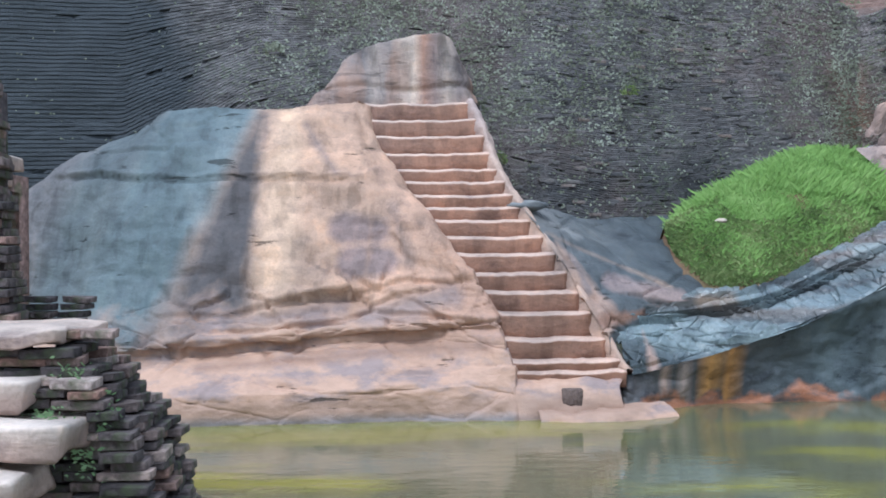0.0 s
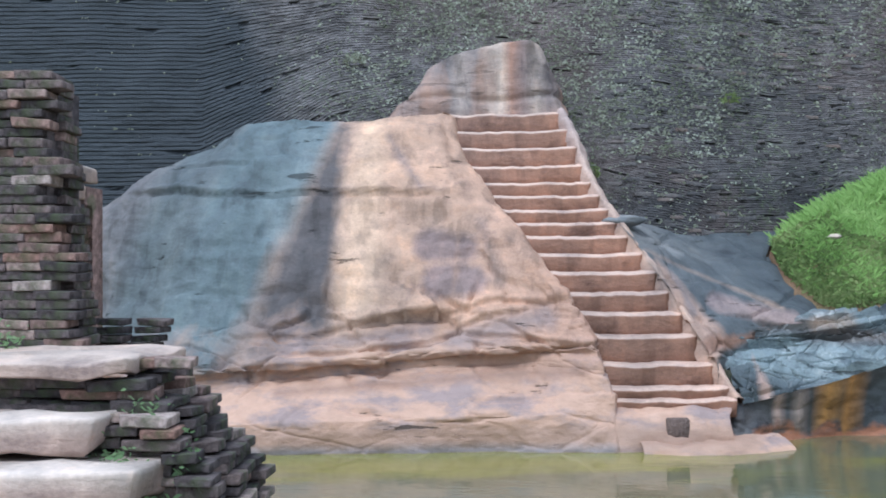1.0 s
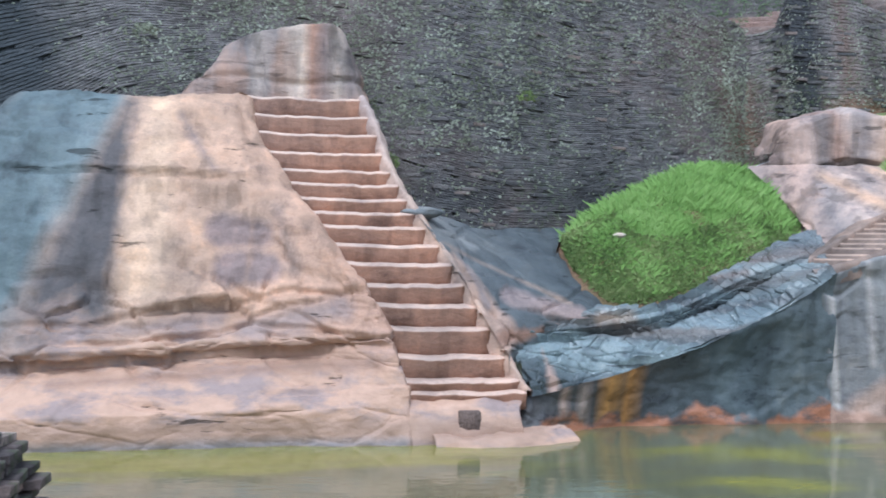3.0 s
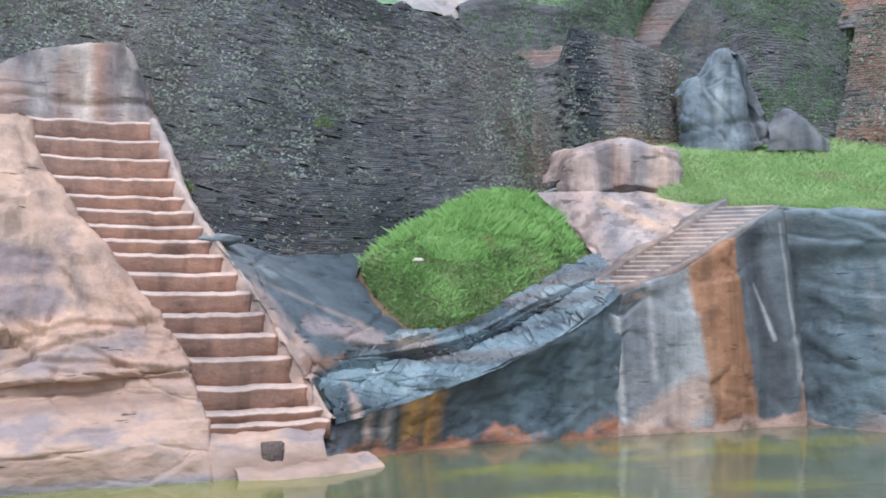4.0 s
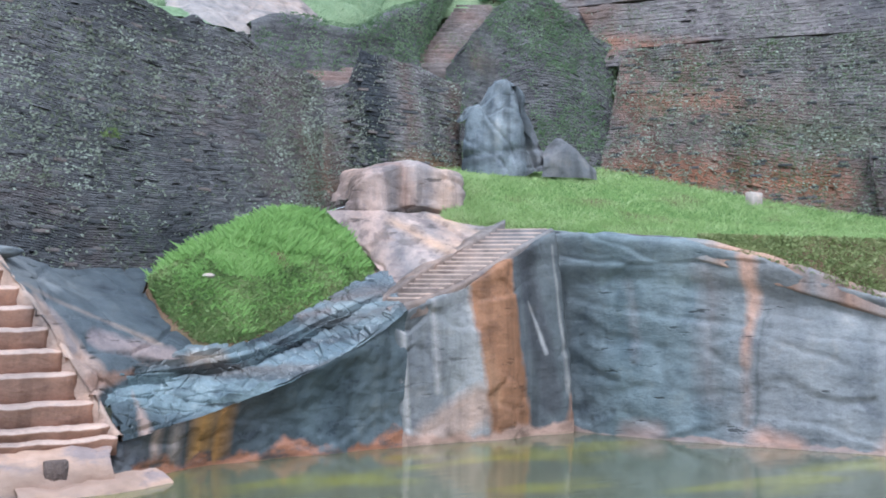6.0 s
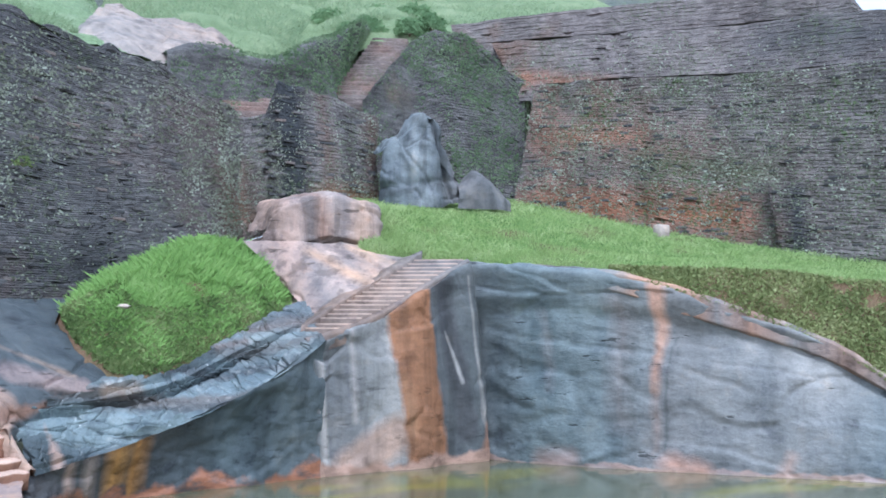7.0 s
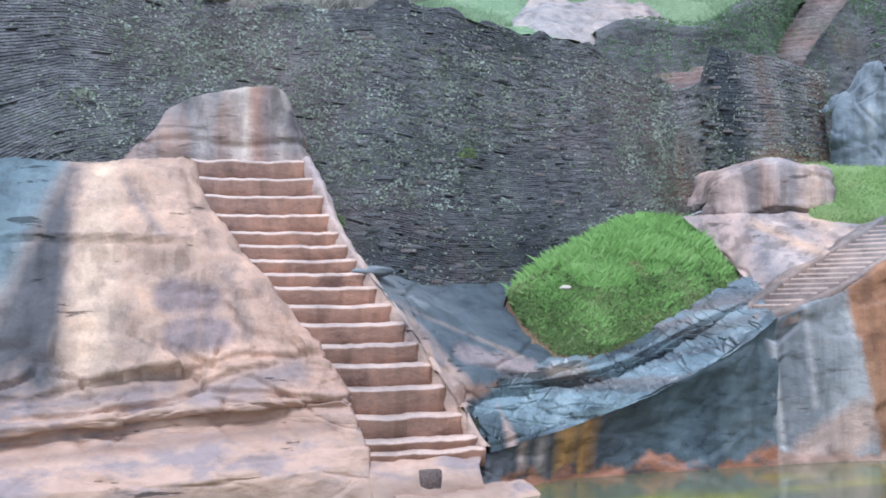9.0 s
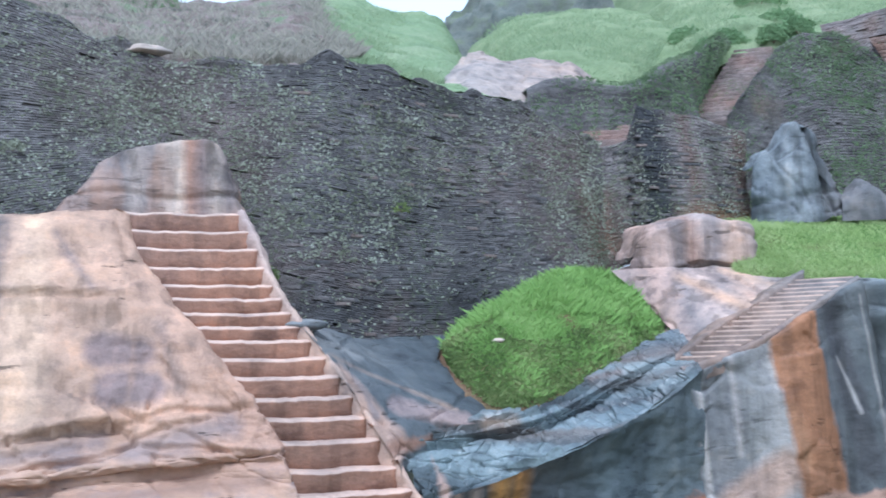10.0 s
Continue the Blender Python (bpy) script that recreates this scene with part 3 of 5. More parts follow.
def blocky(p, sx, sz, amp, seed=0.0, cut=0.45):
    """Relief of broken plates: each plate is tilted its own way, with grooves between."""
    w = noise.noise(p * 1.3 + Vector((seed, 0, 0)))
    q = Vector((p.x * sx + 0.35 * w + 0.3 * p.z, p.y * sx * 0.5 + seed, p.z * sz + 0.25 * p.x * sx + 0.3 * w))
    d, pts = noise.voronoi(q)
    c = pts[0]
    a, b = noise.noise(c * 5.1 + Vector((0.3, 0.7, 0.1))), noise.noise(c * 3.7 + Vector((9.3, 0.2, 4.1)))
    tilt = (q.x - c.x) * a * 1.3 + (q.z - c.z) * (b + 0.25)
    groove = max(0.0, 1 - (d[1] - d[0]) / 0.075) * (0.35 + 0.65 * (noise.noise(p * 1.7) > -0.05))
    return amp * (0.7 * a + 0.9 * tilt) - cut * amp * groove


def strata(lines):
    """Cracks along the rock: each a height at x=0, its rise along x, its depth and width."""
    def f(p, u, v):
        d = 0.0
        for z0, rise, depth, width, a, b in lines:
            if a < p.x < b:
                zc = z0 + rise * p.x + 0.07 * noise.noise(Vector((p.x * 1.3, z0 * 5, 0)))
                fade = min(1, (p.x - a) * 2, (b - p.x) * 2)
                h = (p.z - zc) / width
                d += fade * depth * (math.exp(-h * h) * -1.0 + 0.5 * math.exp(-(h - 2) ** 2))
        return d
    return f


# ---- ground and water ----
bm = bmesh.new()
bmesh.ops.create_grid(bm, x_segments=40, y_segments=40, size=900)
ob = link("ground", bm, M_BED)
ob.location = (0, 0, -0.9)
tagged(ob, "muddy ground under the pool and the terraces", "ground", kind="structure")
bm = bmesh.new()
bmesh.ops.create_grid(bm, x_segments=8, y_segments=8, size=1, matrix=pose(2, 8.5, 0) @ Matrix.Diagonal((14, 7, 1, 1)))
ob = link("water", bm, M_WATER)
tagged(ob, "still murky green pool water with yellow algae patches", "water", kind="structure")

# ---- the carved rock with its stair ----
massif = empty("rock_massif", (-1.5, 12.5, 0), "great stained rock hump with a steep stair cut into it", "rock")
LOWER = [(0.05, -0.7), (0.0, 0.0), (0.01, 0.2), (0.03, 0.37), (0.08, 0.41), (0.3, 0.55), (0.58, 0.78), (0.66, 0.82), (0.68, 0.88), (0.58, 0.99), (0.6, 1.05), (0.78, 1.3), (1.0, 1.62)]
UPPER = [(0.22, 0.30), (0.42, 0.56), (0.62, 0.78), (0.8, 0.92), (1.0, 1.0), (1.5, 1.02)]
# foot x, y; top x, y, z; depth of the lower shelves
FEET = [(-6.3, 14.6, -6.7, 15.0, 2.3, 0.4), (-5.7, 13.1, -6.0, 13.9, 2.75, 0.5), (-4.9, 12.1, -5.1, 13.8, 3.3, 0.8), (-4.0, 11.55, -4.25, 13.9, 3.75, 1), (-3.2, 11.5, -3.6, 13.95, 4.03, 1),
        (-2.2, 11.55, -2.5, 14.05, 4.07, 1), (-1.1, 11.65, -1.8, 14.15, 4.1, 1), (0.1, 11.72, -1.3, 14.3, 4.14, 1)]
cols = []
for fx, fy, tx, ty, tz, k in FEET:
    c = []
    for dy, z in LOWER:
        s = max(z, 0) / tz
        c.append((fx + (tx - fx) * s, fy + dy * k, z + max(z, 0) * 0.06 * (fx + 1)))
    x0, y0, z0 = c[-1]
    for a, b in UPPER:
        s = 1.62 / tz
        c.append((x0 + (tx - x0) * min(b, 1), y0 + (ty - y0) * a, z0 + (tz - z0) * b))
    cols.append(c)
# the last columns follow the stair's edge, then turn down under the steps
SIDE_L = [(-1.02, 14.36, 4.2), (-0.95, 14.0, 3.78), (-0.66, 13.7, 3.3), (-0.3, 13.28, 2.8), (0.05, 12.88, 2.3), (0.45, 12.5, 1.78), (0.68, 12.22, 1.34), (0.9, 11.98, 0.66)]


def side(z, dx, dy, dz):
    if z < 0.66:
        return (0.95 + dx, 11.72 + max(z, 0) * 0.35 + dy, z)
    L = np.array(SIDE_L)[::-1]
    return (float(np.interp(z, L[:, 2], L[:, 0])) + dx, float(np.interp(z, L[:, 2], L[:, 1])) + dy, z + dz)


HS = [c[2] for c in cols[-1]]
HS[-2:] = [4.18, 4.2]
cols.append([side(z, -0.12, -0.02, 0.0) for z in HS])
cols.append([side(z, 0.03, 0.06, -0.06) for z in HS])
cols.append([side(z, 0.1, 0.4, -0.3) for z in HS])
CRACKS = strata([(1.0, 0.06, 0.09, 0.06, -3.6, 1.0), (1.62, 0.13, 0.05, 0.03, -3.6, 0.6), (0.45, -0.15, 0.05, 0.022, -2.4, -1.0), (0.55, 0.05, 0.035, 0.02, -0.9, 0.4), (2.95, -0.02, 0.075, 0.03, -5.4, -0.8), (1.95, 0.05, 0.05, 0.025, -4.6, -2.6), (2.3, -0.1, 0.04, 0.02, -1.6, 0.0), (3.5, 0.02, 0.035, 0.02, -5.0, -3.4), (1.3, 0.12, 0.06, 0.025, -2.9, -0.7), (1.5, 0.2, 0.05, 0.022, -1.9, 0.3), (1.2, -0.08, 0.05, 0.025, -1.3, 0.6), (0.05, -0.2, 0.045, 0.022, -2.4, -1.2), (0.4, 0.08, 0.035, 0.022, -0.9, 0.1)])


def hump_relief(p, u, v):
    low = math.exp(-((p.z - 1.45 - 0.08 * p.x) / 0.42) ** 2) * min(1, max(0, (p.x + 4.3) * 1.5))
    return CRACKS(p, u, v) + blocky(p, 1.15, 2.8, 0.17 * low + 0.035, 0.0, 0.55) + 0.4 * blocky(p, 2.6, 5.5, 0.12 * low + 0.02, 3.0, 0.6)


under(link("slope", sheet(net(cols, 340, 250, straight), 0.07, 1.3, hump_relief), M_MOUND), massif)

# shelf before the stair, and the bed under the steps
bed = [[(0.6, 11.75, -0.7), (0.6, 11.72, 0.0), (0.65, 11.85, 0.3), (0.7, 12.1, 0.45), (0.75, 12.5, 0.6), (0.2, 13.2, 1.8), (-1.0, 14.6, 3.8)],
       [(1.5, 11.8, -0.7), (1.45, 11.75, 0.0), (1.4, 11.85, 0.36), (1.5, 12.05, 0.47), (1.5, 12.5, 0.6), (0.9, 13.25, 1.8), (-0.3, 14.6, 3.8)],
       [(2.3, 11.85, -0.7), (2.25, 11.78, 0.0), (2.2, 11.9, 0.34), (2.25, 12.05, 0.46), (2.2, 12.5, 0.6), (1.5, 13.25, 1.8), (0.5, 14.6, 3.8)]]
under(link("shelf", sheet(net(bed, 60, 60), 0.05, 2.0), M_MOUND), massif)
# low flat toe of rock at the stair's foot
toe = [[(1.2, 11.8, 0.08), (1.22, 11.66, 0.05), (1.25, 11.58, -0.2)], [(1.7, 11.82, 0.13), (1.7, 11.6, 0.07), (1.7, 11.5, -0.2)], [(2.3, 11.95, 0.15), (2.4, 11.7, 0.06), (2.45, 11.6, -0.2)], [(2.8, 12.2, 0.12), (2.9, 11.95, 0.03), (3.0, 11.9, -0.2)]]
under(link("toe", sheet(net(toe, 40, 14), 0.05, 3.0), M_MOUND), massif)
# Dark block set in for the square hole, its shade put into the colour.
hole = bmesh.new()
bmesh.ops.create_cube(hole, size=1, matrix=pose(1.62, 11.87, 0.25) @ Matrix.Diagonal((0.25, 0.16, 0.22, 1)))
bmesh.ops.bevel(hole, geom=hole.edges[:], offset=0.015, segments=1, affect="EDGES")
M_HOLE = turf("shaded_hollow", (0.10, 0.075, 0.065), (0.15, 0.11, 0.095), (0.2, 0.14, 0.12))
under(link("hollow", hole, M_HOLE), massif)

STAIR_L = [(-0.97, 14.4, 4.15), (-0.93, 14.1, 3.7), (-0.64, 13.8, 3.23), (-0.3, 13.4, 2.74), (0.02, 13.0, 2.21), (0.45, 12.6, 1.68), (0.67, 12.3, 1.24), (0.98, 12.0, 0.56)]
STAIR_R = [(0.45, 14.4, 4.17), (0.6, 14.15, 3.8), (0.8, 13.75, 3.16), (1.1, 13.35, 2.59), (1.46, 12.95, 2.06), (1.79, 12.55, 1.45), (2.05, 12.25, 0.94), (2.28, 12.0, 0.51)]
TREADS = (4.16, 3.9, 3.64, 3.38, 3.145, 2.955, 2.765, 2.59, 2.41, 2.19, 1.96, 1.72, 1.48, 1.22, 0.91, 0.66, 0.53)


def at_height(line, z):
    L = np.array(line)[::-1]
    return np.array([np.interp(z, L[:, 2], L[:, k]) for k in range(2)])


def worn_step(l, r, z, drop, depth, seed):
    """One worn step: a rounded nose over a riser, with a floor that runs back."""
    prof = [(depth, 0.025), (0.15, 0.02), (0.06, 0.012), (0.02, -0.004), (0.003, -0.024), (0.0, -0.038), (0.03, -0.6 * drop), (0.035, -drop - 0.06), (depth, -drop - 0.06)]
    n = 26
    G = np.zeros((n, len(prof), 3))
    for i in range(n):
        f = i / (n - 1)
        x, y = l[0] + (r[0] - l[0]) * f, l[1] + (r[1] - l[1]) * f
        w = 0.045 * noise.noise(Vector((f * 5, seed * 3.1, 0))) + 0.02 * noise.noise(Vector((f * 15, seed, 4)))
        h = 0.018 * noise.noise(Vector((f * 4, seed * 1.7, 9))) + 0.012 * noise.noise(Vector((f * 14, seed, 2))) + 0.02 * (abs(2 * f - 1) ** 3)
        for j, (dy, dz) in enumerate(prof):
            G[i, j] = (x, y + dy + w * (j < 7), z + dz + h * (j < 6))
    bm = bmesh.new()
    vs = [[bm.verts.new(G[i, j]) for j in range(len(prof))] for i in range(n)]
    for i in range(n - 1):
        for j in range(len(prof)):
            k = (j + 1) % len(prof)
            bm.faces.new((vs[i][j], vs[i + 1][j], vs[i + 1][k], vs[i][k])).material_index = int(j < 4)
    bm.faces.new(vs[0]), bm.faces.new(vs[-1])
    return bm


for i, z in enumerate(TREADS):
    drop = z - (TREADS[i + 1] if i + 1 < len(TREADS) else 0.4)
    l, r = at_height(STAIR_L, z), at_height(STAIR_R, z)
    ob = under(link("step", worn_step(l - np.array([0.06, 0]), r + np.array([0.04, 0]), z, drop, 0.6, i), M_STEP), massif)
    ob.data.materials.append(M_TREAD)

# block above the top step, and the thin rim down the stair's open side
head = [[(-1.95, 14.35, 3.9), (-1.9, 14.4, 4.15), (-1.8, 14.6, 4.2), (-1.7, 15.0, 4.2)],
        [(-1.7, 14.4, 3.9), (-1.68, 14.42, 4.4), (-1.55, 14.7, 4.5), (-1.4, 15.3, 4.4)],
        [(-1.3, 14.45, 3.9), (-1.33, 14.5, 4.45), (-1.3, 14.68, 4.93), (-1.2, 15.5, 4.9)],
        [(-0.6, 14.5, 3.9), (-0.6, 14.58, 4.55), (-0.57, 14.72, 5.18), (-0.5, 15.6, 5.1)],
        [(0.15, 14.5, 3.9), (0.12, 14.58, 4.55), (0.14, 14.72, 5.24), (0.2, 15.6, 5.1)],
        [(0.42, 14.5, 3.9), (0.4, 14.55, 4.45), (0.36, 14.72, 4.85), (0.5, 15.5, 4.8)],
        [(0.62, 14.5, 3.7), (0.58, 14.55, 4.1), (0.56, 14.7, 4.3), (0.7, 15.4, 4.2)]]
under(link("head_block", sheet(net(head, 90, 60, straight), 0.03, 2.2, lambda p, u, v: blocky(p, 2.2, 2, 0.03) - 0.05 * math.exp(-((p.z - 4.42 - 0.04 * math.sin(p.x * 4)) / 0.05) ** 2)), M_HEAD), massif)
rim = []
for x, y, z in STAIR_R:
    k = 1.0 if z > 2.4 else 0.7
    rim.append([(x - 0.03, y + 0.1, z - 0.14), (x + 0.02, y + 0.03, z + 0.05 * k), (x + 0.03 + 0.06 * k, y + 0.05, z + 0.07 * k), (x + 0.05 + 0.1 * k, y + 0.16, z - 0.02), (x + 0.2, y + 0.4, z - 0.35)])
under(link("rim", sheet(net(rim, 150, 18), 0.03, 4.5, lambda p, u, v: blocky(p, 5, 6, 0.025)), M_RIM), massif)

# ---- smooth apron right of the stair, wet ledge, its dark face ----
ledge = empty("rock_ledge", (4, 13, 0), "wet blue-grey rock ledge sloping over a dark undercut face", "rock")
apron = [[(1.0, 13.75, 2.9), (1.15, 13.35, 2.62), (1.5, 12.95, 2.06), (1.84, 12.5, 1.42), (2.1, 12.2, 0.95)],
         [(1.45, 14.4, 2.66), (1.62, 13.9, 2.45), (1.9, 13.4, 2.05), (2.1, 12.8, 1.55), (2.2, 12.45, 1.15)],
         [(2.6, 15.1, 2.5), (2.65, 14.4, 2.24), (2.7, 13.8, 1.98), (2.75, 13.2, 1.66), (2.7, 12.78, 1.28)],
         [(4.5, 15.7, 2.6), (4.4, 14.7, 2.05), (4.2, 13.9, 1.62), (3.8, 13.4, 1.4), (3.4, 13.1, 1.28)]]
apron = [[*c, (c[-1][0] + 0.03, c[-1][1] + 0.02, c[-1][2] - 0.3)] for c in apron]
under(link("apron", sheet(net(apron, 150, 110), 0.05, 1.4, lambda p, u, v: blocky(p, 1.1, 2.4, 0.09, 6.0, 0.7)), M_APRON), ledge)
top = [[(2.4, 12.15, 0.47), (2.3, 12.35, 0.74), (2.2, 12.55, 0.98), (2.18, 12.6, 1.16), (2.16, 12.75, 1.24), (2.2, 12.95, 1.4)],
       [(3.3, 12.5, 0.62), (3.28, 12.75, 0.86), (3.27, 12.98, 1.06), (3.3, 13.02, 1.22), (3.33, 13.12, 1.3), (3.36, 13.3, 1.4)],
       [(4.5, 12.72, 0.95), (4.42, 13.0, 1.08), (4.36, 13.25, 1.2), (4.4, 13.3, 1.38), (4.46, 13.42, 1.46), (4.5, 13.65, 1.5)],
       [(5.45, 12.78, 1.32), (5.5, 13.2, 1.44), (5.6, 13.55, 1.56), (5.66, 13.6, 1.86), (5.77, 13.8, 2.0), (5.9, 14.1, 2.05)],
       [(6.15, 12.84, 1.68), (6.2, 13.15, 1.82), (6.3, 13.5, 1.98), (6.4, 13.62, 2.14), (6.5, 13.9, 2.25), (6.6, 14.2, 2.35)],
       [(6.6, 12.95, 1.95), (6.62, 13.1, 1.98), (6.7, 13.3, 2.05), (6.85, 13.7, 2.24), (7.0, 14.0, 2.35), (7.1, 14.4, 2.5)]]


def plates(p, u, v):
    """Thin layers that overlap down the ledge and run along it, broken across here and there."""
    s = v * 6.5 + 1.2 * noise.noise(Vector((p.x * 0.6, 3.1, p.y * 0.4))) + 0.5 * noise.noise(Vector((p.x * 2.6, p.y * 2.6, 1)))
    f, k = s % 1.0, int(s)
    thick = 0.1 * (0.55 + 0.9 * max(0, noise.noise(Vector((p.x * 0.9, k * 3.3, 0))) + 0.4))
    g = p.x * (1.3 + 0.2 * (k % 3)) + k * 0.37 + 0.6 * noise.noise(p * 1.6)
    tilt = 0.05 * noise.noise(Vector((int(g) * 2.7, k * 1.9, 4)))
    return (thick * (f if f < 0.95 else 0.0) + tilt + blocky(p, 0.9, 5.0, 0.045, 2.0, 0.5) + 0.5 * blocky(p, 2.6, 7.0, 0.06, 5.0, 0.6)) * min(1, v * 18)


under(link("ledge_top", sheet(net(top, 380, 150, straight), 0.03, 1.4, plates), M_LEDGE, smooth=False), ledge)
face = [[(2.0, 12.4, -0.7), (2.1, 12.4, 0.0), (2.2, 12.35, 0.3), (2.2, 12.3, 0.49)], [(2.3, 12.0, -0.7), (2.4, 12.05, 0.0), (2.42, 12.12, 0.3), (2.4, 12.16, 0.49)],
        [(3.3, 12.75, -0.7), (3.3, 12.72, 0.0), (3.3, 12.66, 0.35), (3.3, 12.5, 0.64)],
        [(4.5, 12.98, -0.7), (4.5, 12.95, 0.0), (4.5, 12.92, 0.5), (4.5, 12.72, 0.97)],
        [(5.4, 13.05, -0.7), (5.4, 13.02, 0.0), (5.4, 12.98, 0.7), (5.42, 12.78, 1.33)],
        [(6.05, 13.1, -0.7), (6.05, 13.06, 0.0), (6.05, 13.0, 0.9), (6.05, 12.82, 1.68)],
        [(6.6, 13.1, -0.7), (6.6, 13.06, 0.0), (6.6, 13.0, 1.0), (6.6, 12.95, 1.97)]]
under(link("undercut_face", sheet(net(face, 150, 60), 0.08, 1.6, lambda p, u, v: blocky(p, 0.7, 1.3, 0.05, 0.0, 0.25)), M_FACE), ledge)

# ---- cliff round the pool's far corner ----
cliff = empty("pool_cliff", (9, 12, 0), "streaked grey, orange and black rock cliff standing in the pool", "cliff")


def cliff_col(fx, fy, tx, ty, tz, belly=0.0):
    return [(fx, fy, -0.7), (fx, fy, 0.0), (fx + (tx - fx) * 0.25 - belly * 0.4, fy + (ty - fy) * 0.25 - belly * 0.3, tz * 0.3), (fx + (tx - fx) * 0.55 - belly * 0.6, fy + (ty - fy) * 0.55 - belly * 0.5, tz * 0.62),
            (fx + (tx - fx) * 0.8 - belly * 0.2, fy + (ty - fy) * 0.8 - belly * 0.2, tz * 0.86), (tx, ty, tz), (tx + 0.7, ty + 0.7, tz - 0.03)]


pillar = [cliff_col(6.2, 13.5, 6.2, 13.6, 1.9, 0.0), cliff_col(6.55, 13.08, 6.4, 12.98, 1.93, 0.05), cliff_col(7.1, 13.1, 7.0, 13.04, 2.1, 0.05), cliff_col(8.0, 13.02, 7.85, 13.1, 2.42, 0.12), cliff_col(8.7, 13.0, 8.5, 13.15, 2.75, 0.1),
          cliff_col(9.2, 13.12, 9.0, 13.25, 2.98, -0.03), cliff_col(9.75, 13.05, 9.45, 13.3, 3.2, 0.0), cliff_col(10.0, 13.25, 9.75, 13.4, 3.28, 0.0), cliff_col(10.3, 13.9, 10.2, 13.9, 3.3, 0.0)]
under(link("stained_face", sheet(net(pillar, 170, 100), 0.05, 1.2, lambda p, u, v: blocky(p, 1.1, 1.2, 0.06) + 0.025 * math.sin(p.x * 5.5 + noise.noise(p) * 2)), M_PILLAR), cliff)


def shelf_band(p, u, v):
    """The face lies back under its top band."""
    z = 2.55 - 0.09 * max(0, p.x - 10) ** 2 + 0.06 * noise.noise(Vector((p.y, 0, 3)))
    return -0.16 / (1 + math.exp((p.z - z) * 18)) + blocky(p, 0.6, 1.7, 0.06, 1.0, 0.5)


right = [cliff_col(9.6, 13.8, 9.5, 13.9, 3.3, 0.0), cliff_col(9.85, 13.2, 9.7, 13.35, 3.28, 0.0), cliff_col(10.05, 12.5, 10.05, 12.5, 3.18, 0.04), cliff_col(10.6, 11.2, 10.95, 11.35, 3.04, 0.05), cliff_col(11.1, 10.4, 11.6, 10.65, 2.79, 0.05), cliff_col(11.9, 9.1, 12.45, 9.45, 2.29, 0.05),
         cliff_col(12.35, 8.4, 12.9, 8.78, 1.95, 0.05), cliff_col(12.7, 7.75, 13.2, 8.2, 1.53, 0.0), cliff_col(13.05, 7.2, 13.5, 7.65, 1.04, -0.05), cliff_col(14.2, 5.2, 14.6, 5.6, 0.8, 0.0)]
under(link("pool_face", sheet(net(right, 240, 110), 0.06, 1.1, shelf_band), M_CLIFF), cliff)

cap = []
for i, c in enumerate(right[2:-1]):
    tx, ty, tz = c[5]
    h = (0.16 + 0.12 * max(0, tz - 1.0)) * min(1.0, 0.15 + 0.55 * i)
    o = 0.07 if i else 0.0
    cap.append([(tx + 0.5, ty + 0.45, tz + 0.03), (tx + 0.05 - o, ty + 0.03 - o * 0.6, tz + 0.035), (tx + 0.02 - o, ty - o * 0.6, tz - 0.02), (tx + 0.02 - o, ty - o * 0.6, tz - h), (tx + 0.14, ty + 0.1, tz - h - 0.08)])
under(link("cap_layer", sheet(net(cap, 200, 40, straight), 0.03, 1.6), M_CAP), cliff)

# second, worn stair up the cliff's shoulder
st2 = empty("worn_stair", (7.8, 13.4, 2), "narrow worn rock stair climbing along the cliff's shoulder", "stair")
S2R, S2L = [(6.3, 13.0, 1.95), (7.01, 13.07, 2.12), (7.81, 13.14, 2.42), (8.69, 13.26, 2.86), (9.65, 13.45, 3.28)], [(6.55, 13.5, 2.05), (7.41, 13.72, 2.49), (8.0, 13.86, 2.75), (8.6, 14.0, 3.05), (9.3, 14.2, 3.36)]
NS = 17
LEVELS = np.linspace(2.06, 3.3, NS + 1)
AA, BB = np.array(S2R), np.array(S2L)
for i in range(NS):
    z0, z1 = LEVELS[i], LEVELS[i + 1]
    (ax, ay), (cx, cy) = [[np.interp(z, AA[:, 2], AA[:, k]) for k in range(2)] for z in (z0, z1)]
    (bx, by), (dx, dy) = [[np.interp(z, BB[:, 2], BB[:, k]) for k in range(2)] for z in (z0, z1)]
    cz = dz = z1
    j = 0.02 * noise.noise(Vector((i * 1.7, 0, 0)))
    bm = bmesh.new()
    za, zb = cz + 0.015 + j, dz + 0.015 + j
    pts = [(ax + 0.03, ay + 0.03, za), (bx - 0.05, by + 0.05, zb), (dx + 0.1, dy + 0.2, zb), (cx + 0.1, cy + 0.15, za)]
    hi = [bm.verts.new(p) for p in pts]
    lo = [bm.verts.new((p[0], p[1], p[2] - 0.3)) for p in pts]
    bm.faces.new(hi), bm.faces.new(lo)
    for k in range(4):
        bm.faces.new((hi[k], hi[(k + 1) % 4], lo[(k + 1) % 4], lo[k]))
    bmesh.ops.bevel(bm, geom=[e for e in bm.edges if all(v in hi for v in e.verts)], offset=0.025, segments=2, affect="EDGES")
    # Upward faces get the paler rock: top light put into the colour.
    for f in bm.faces:
        f.material_index = int(f.normal.z > 0.5 or f.calc_center_median().z > max(za, zb) - 0.02)
    ob = under(link("step", bm, M_KERB), st2)
    ob.data.materials.append(M_RIM)
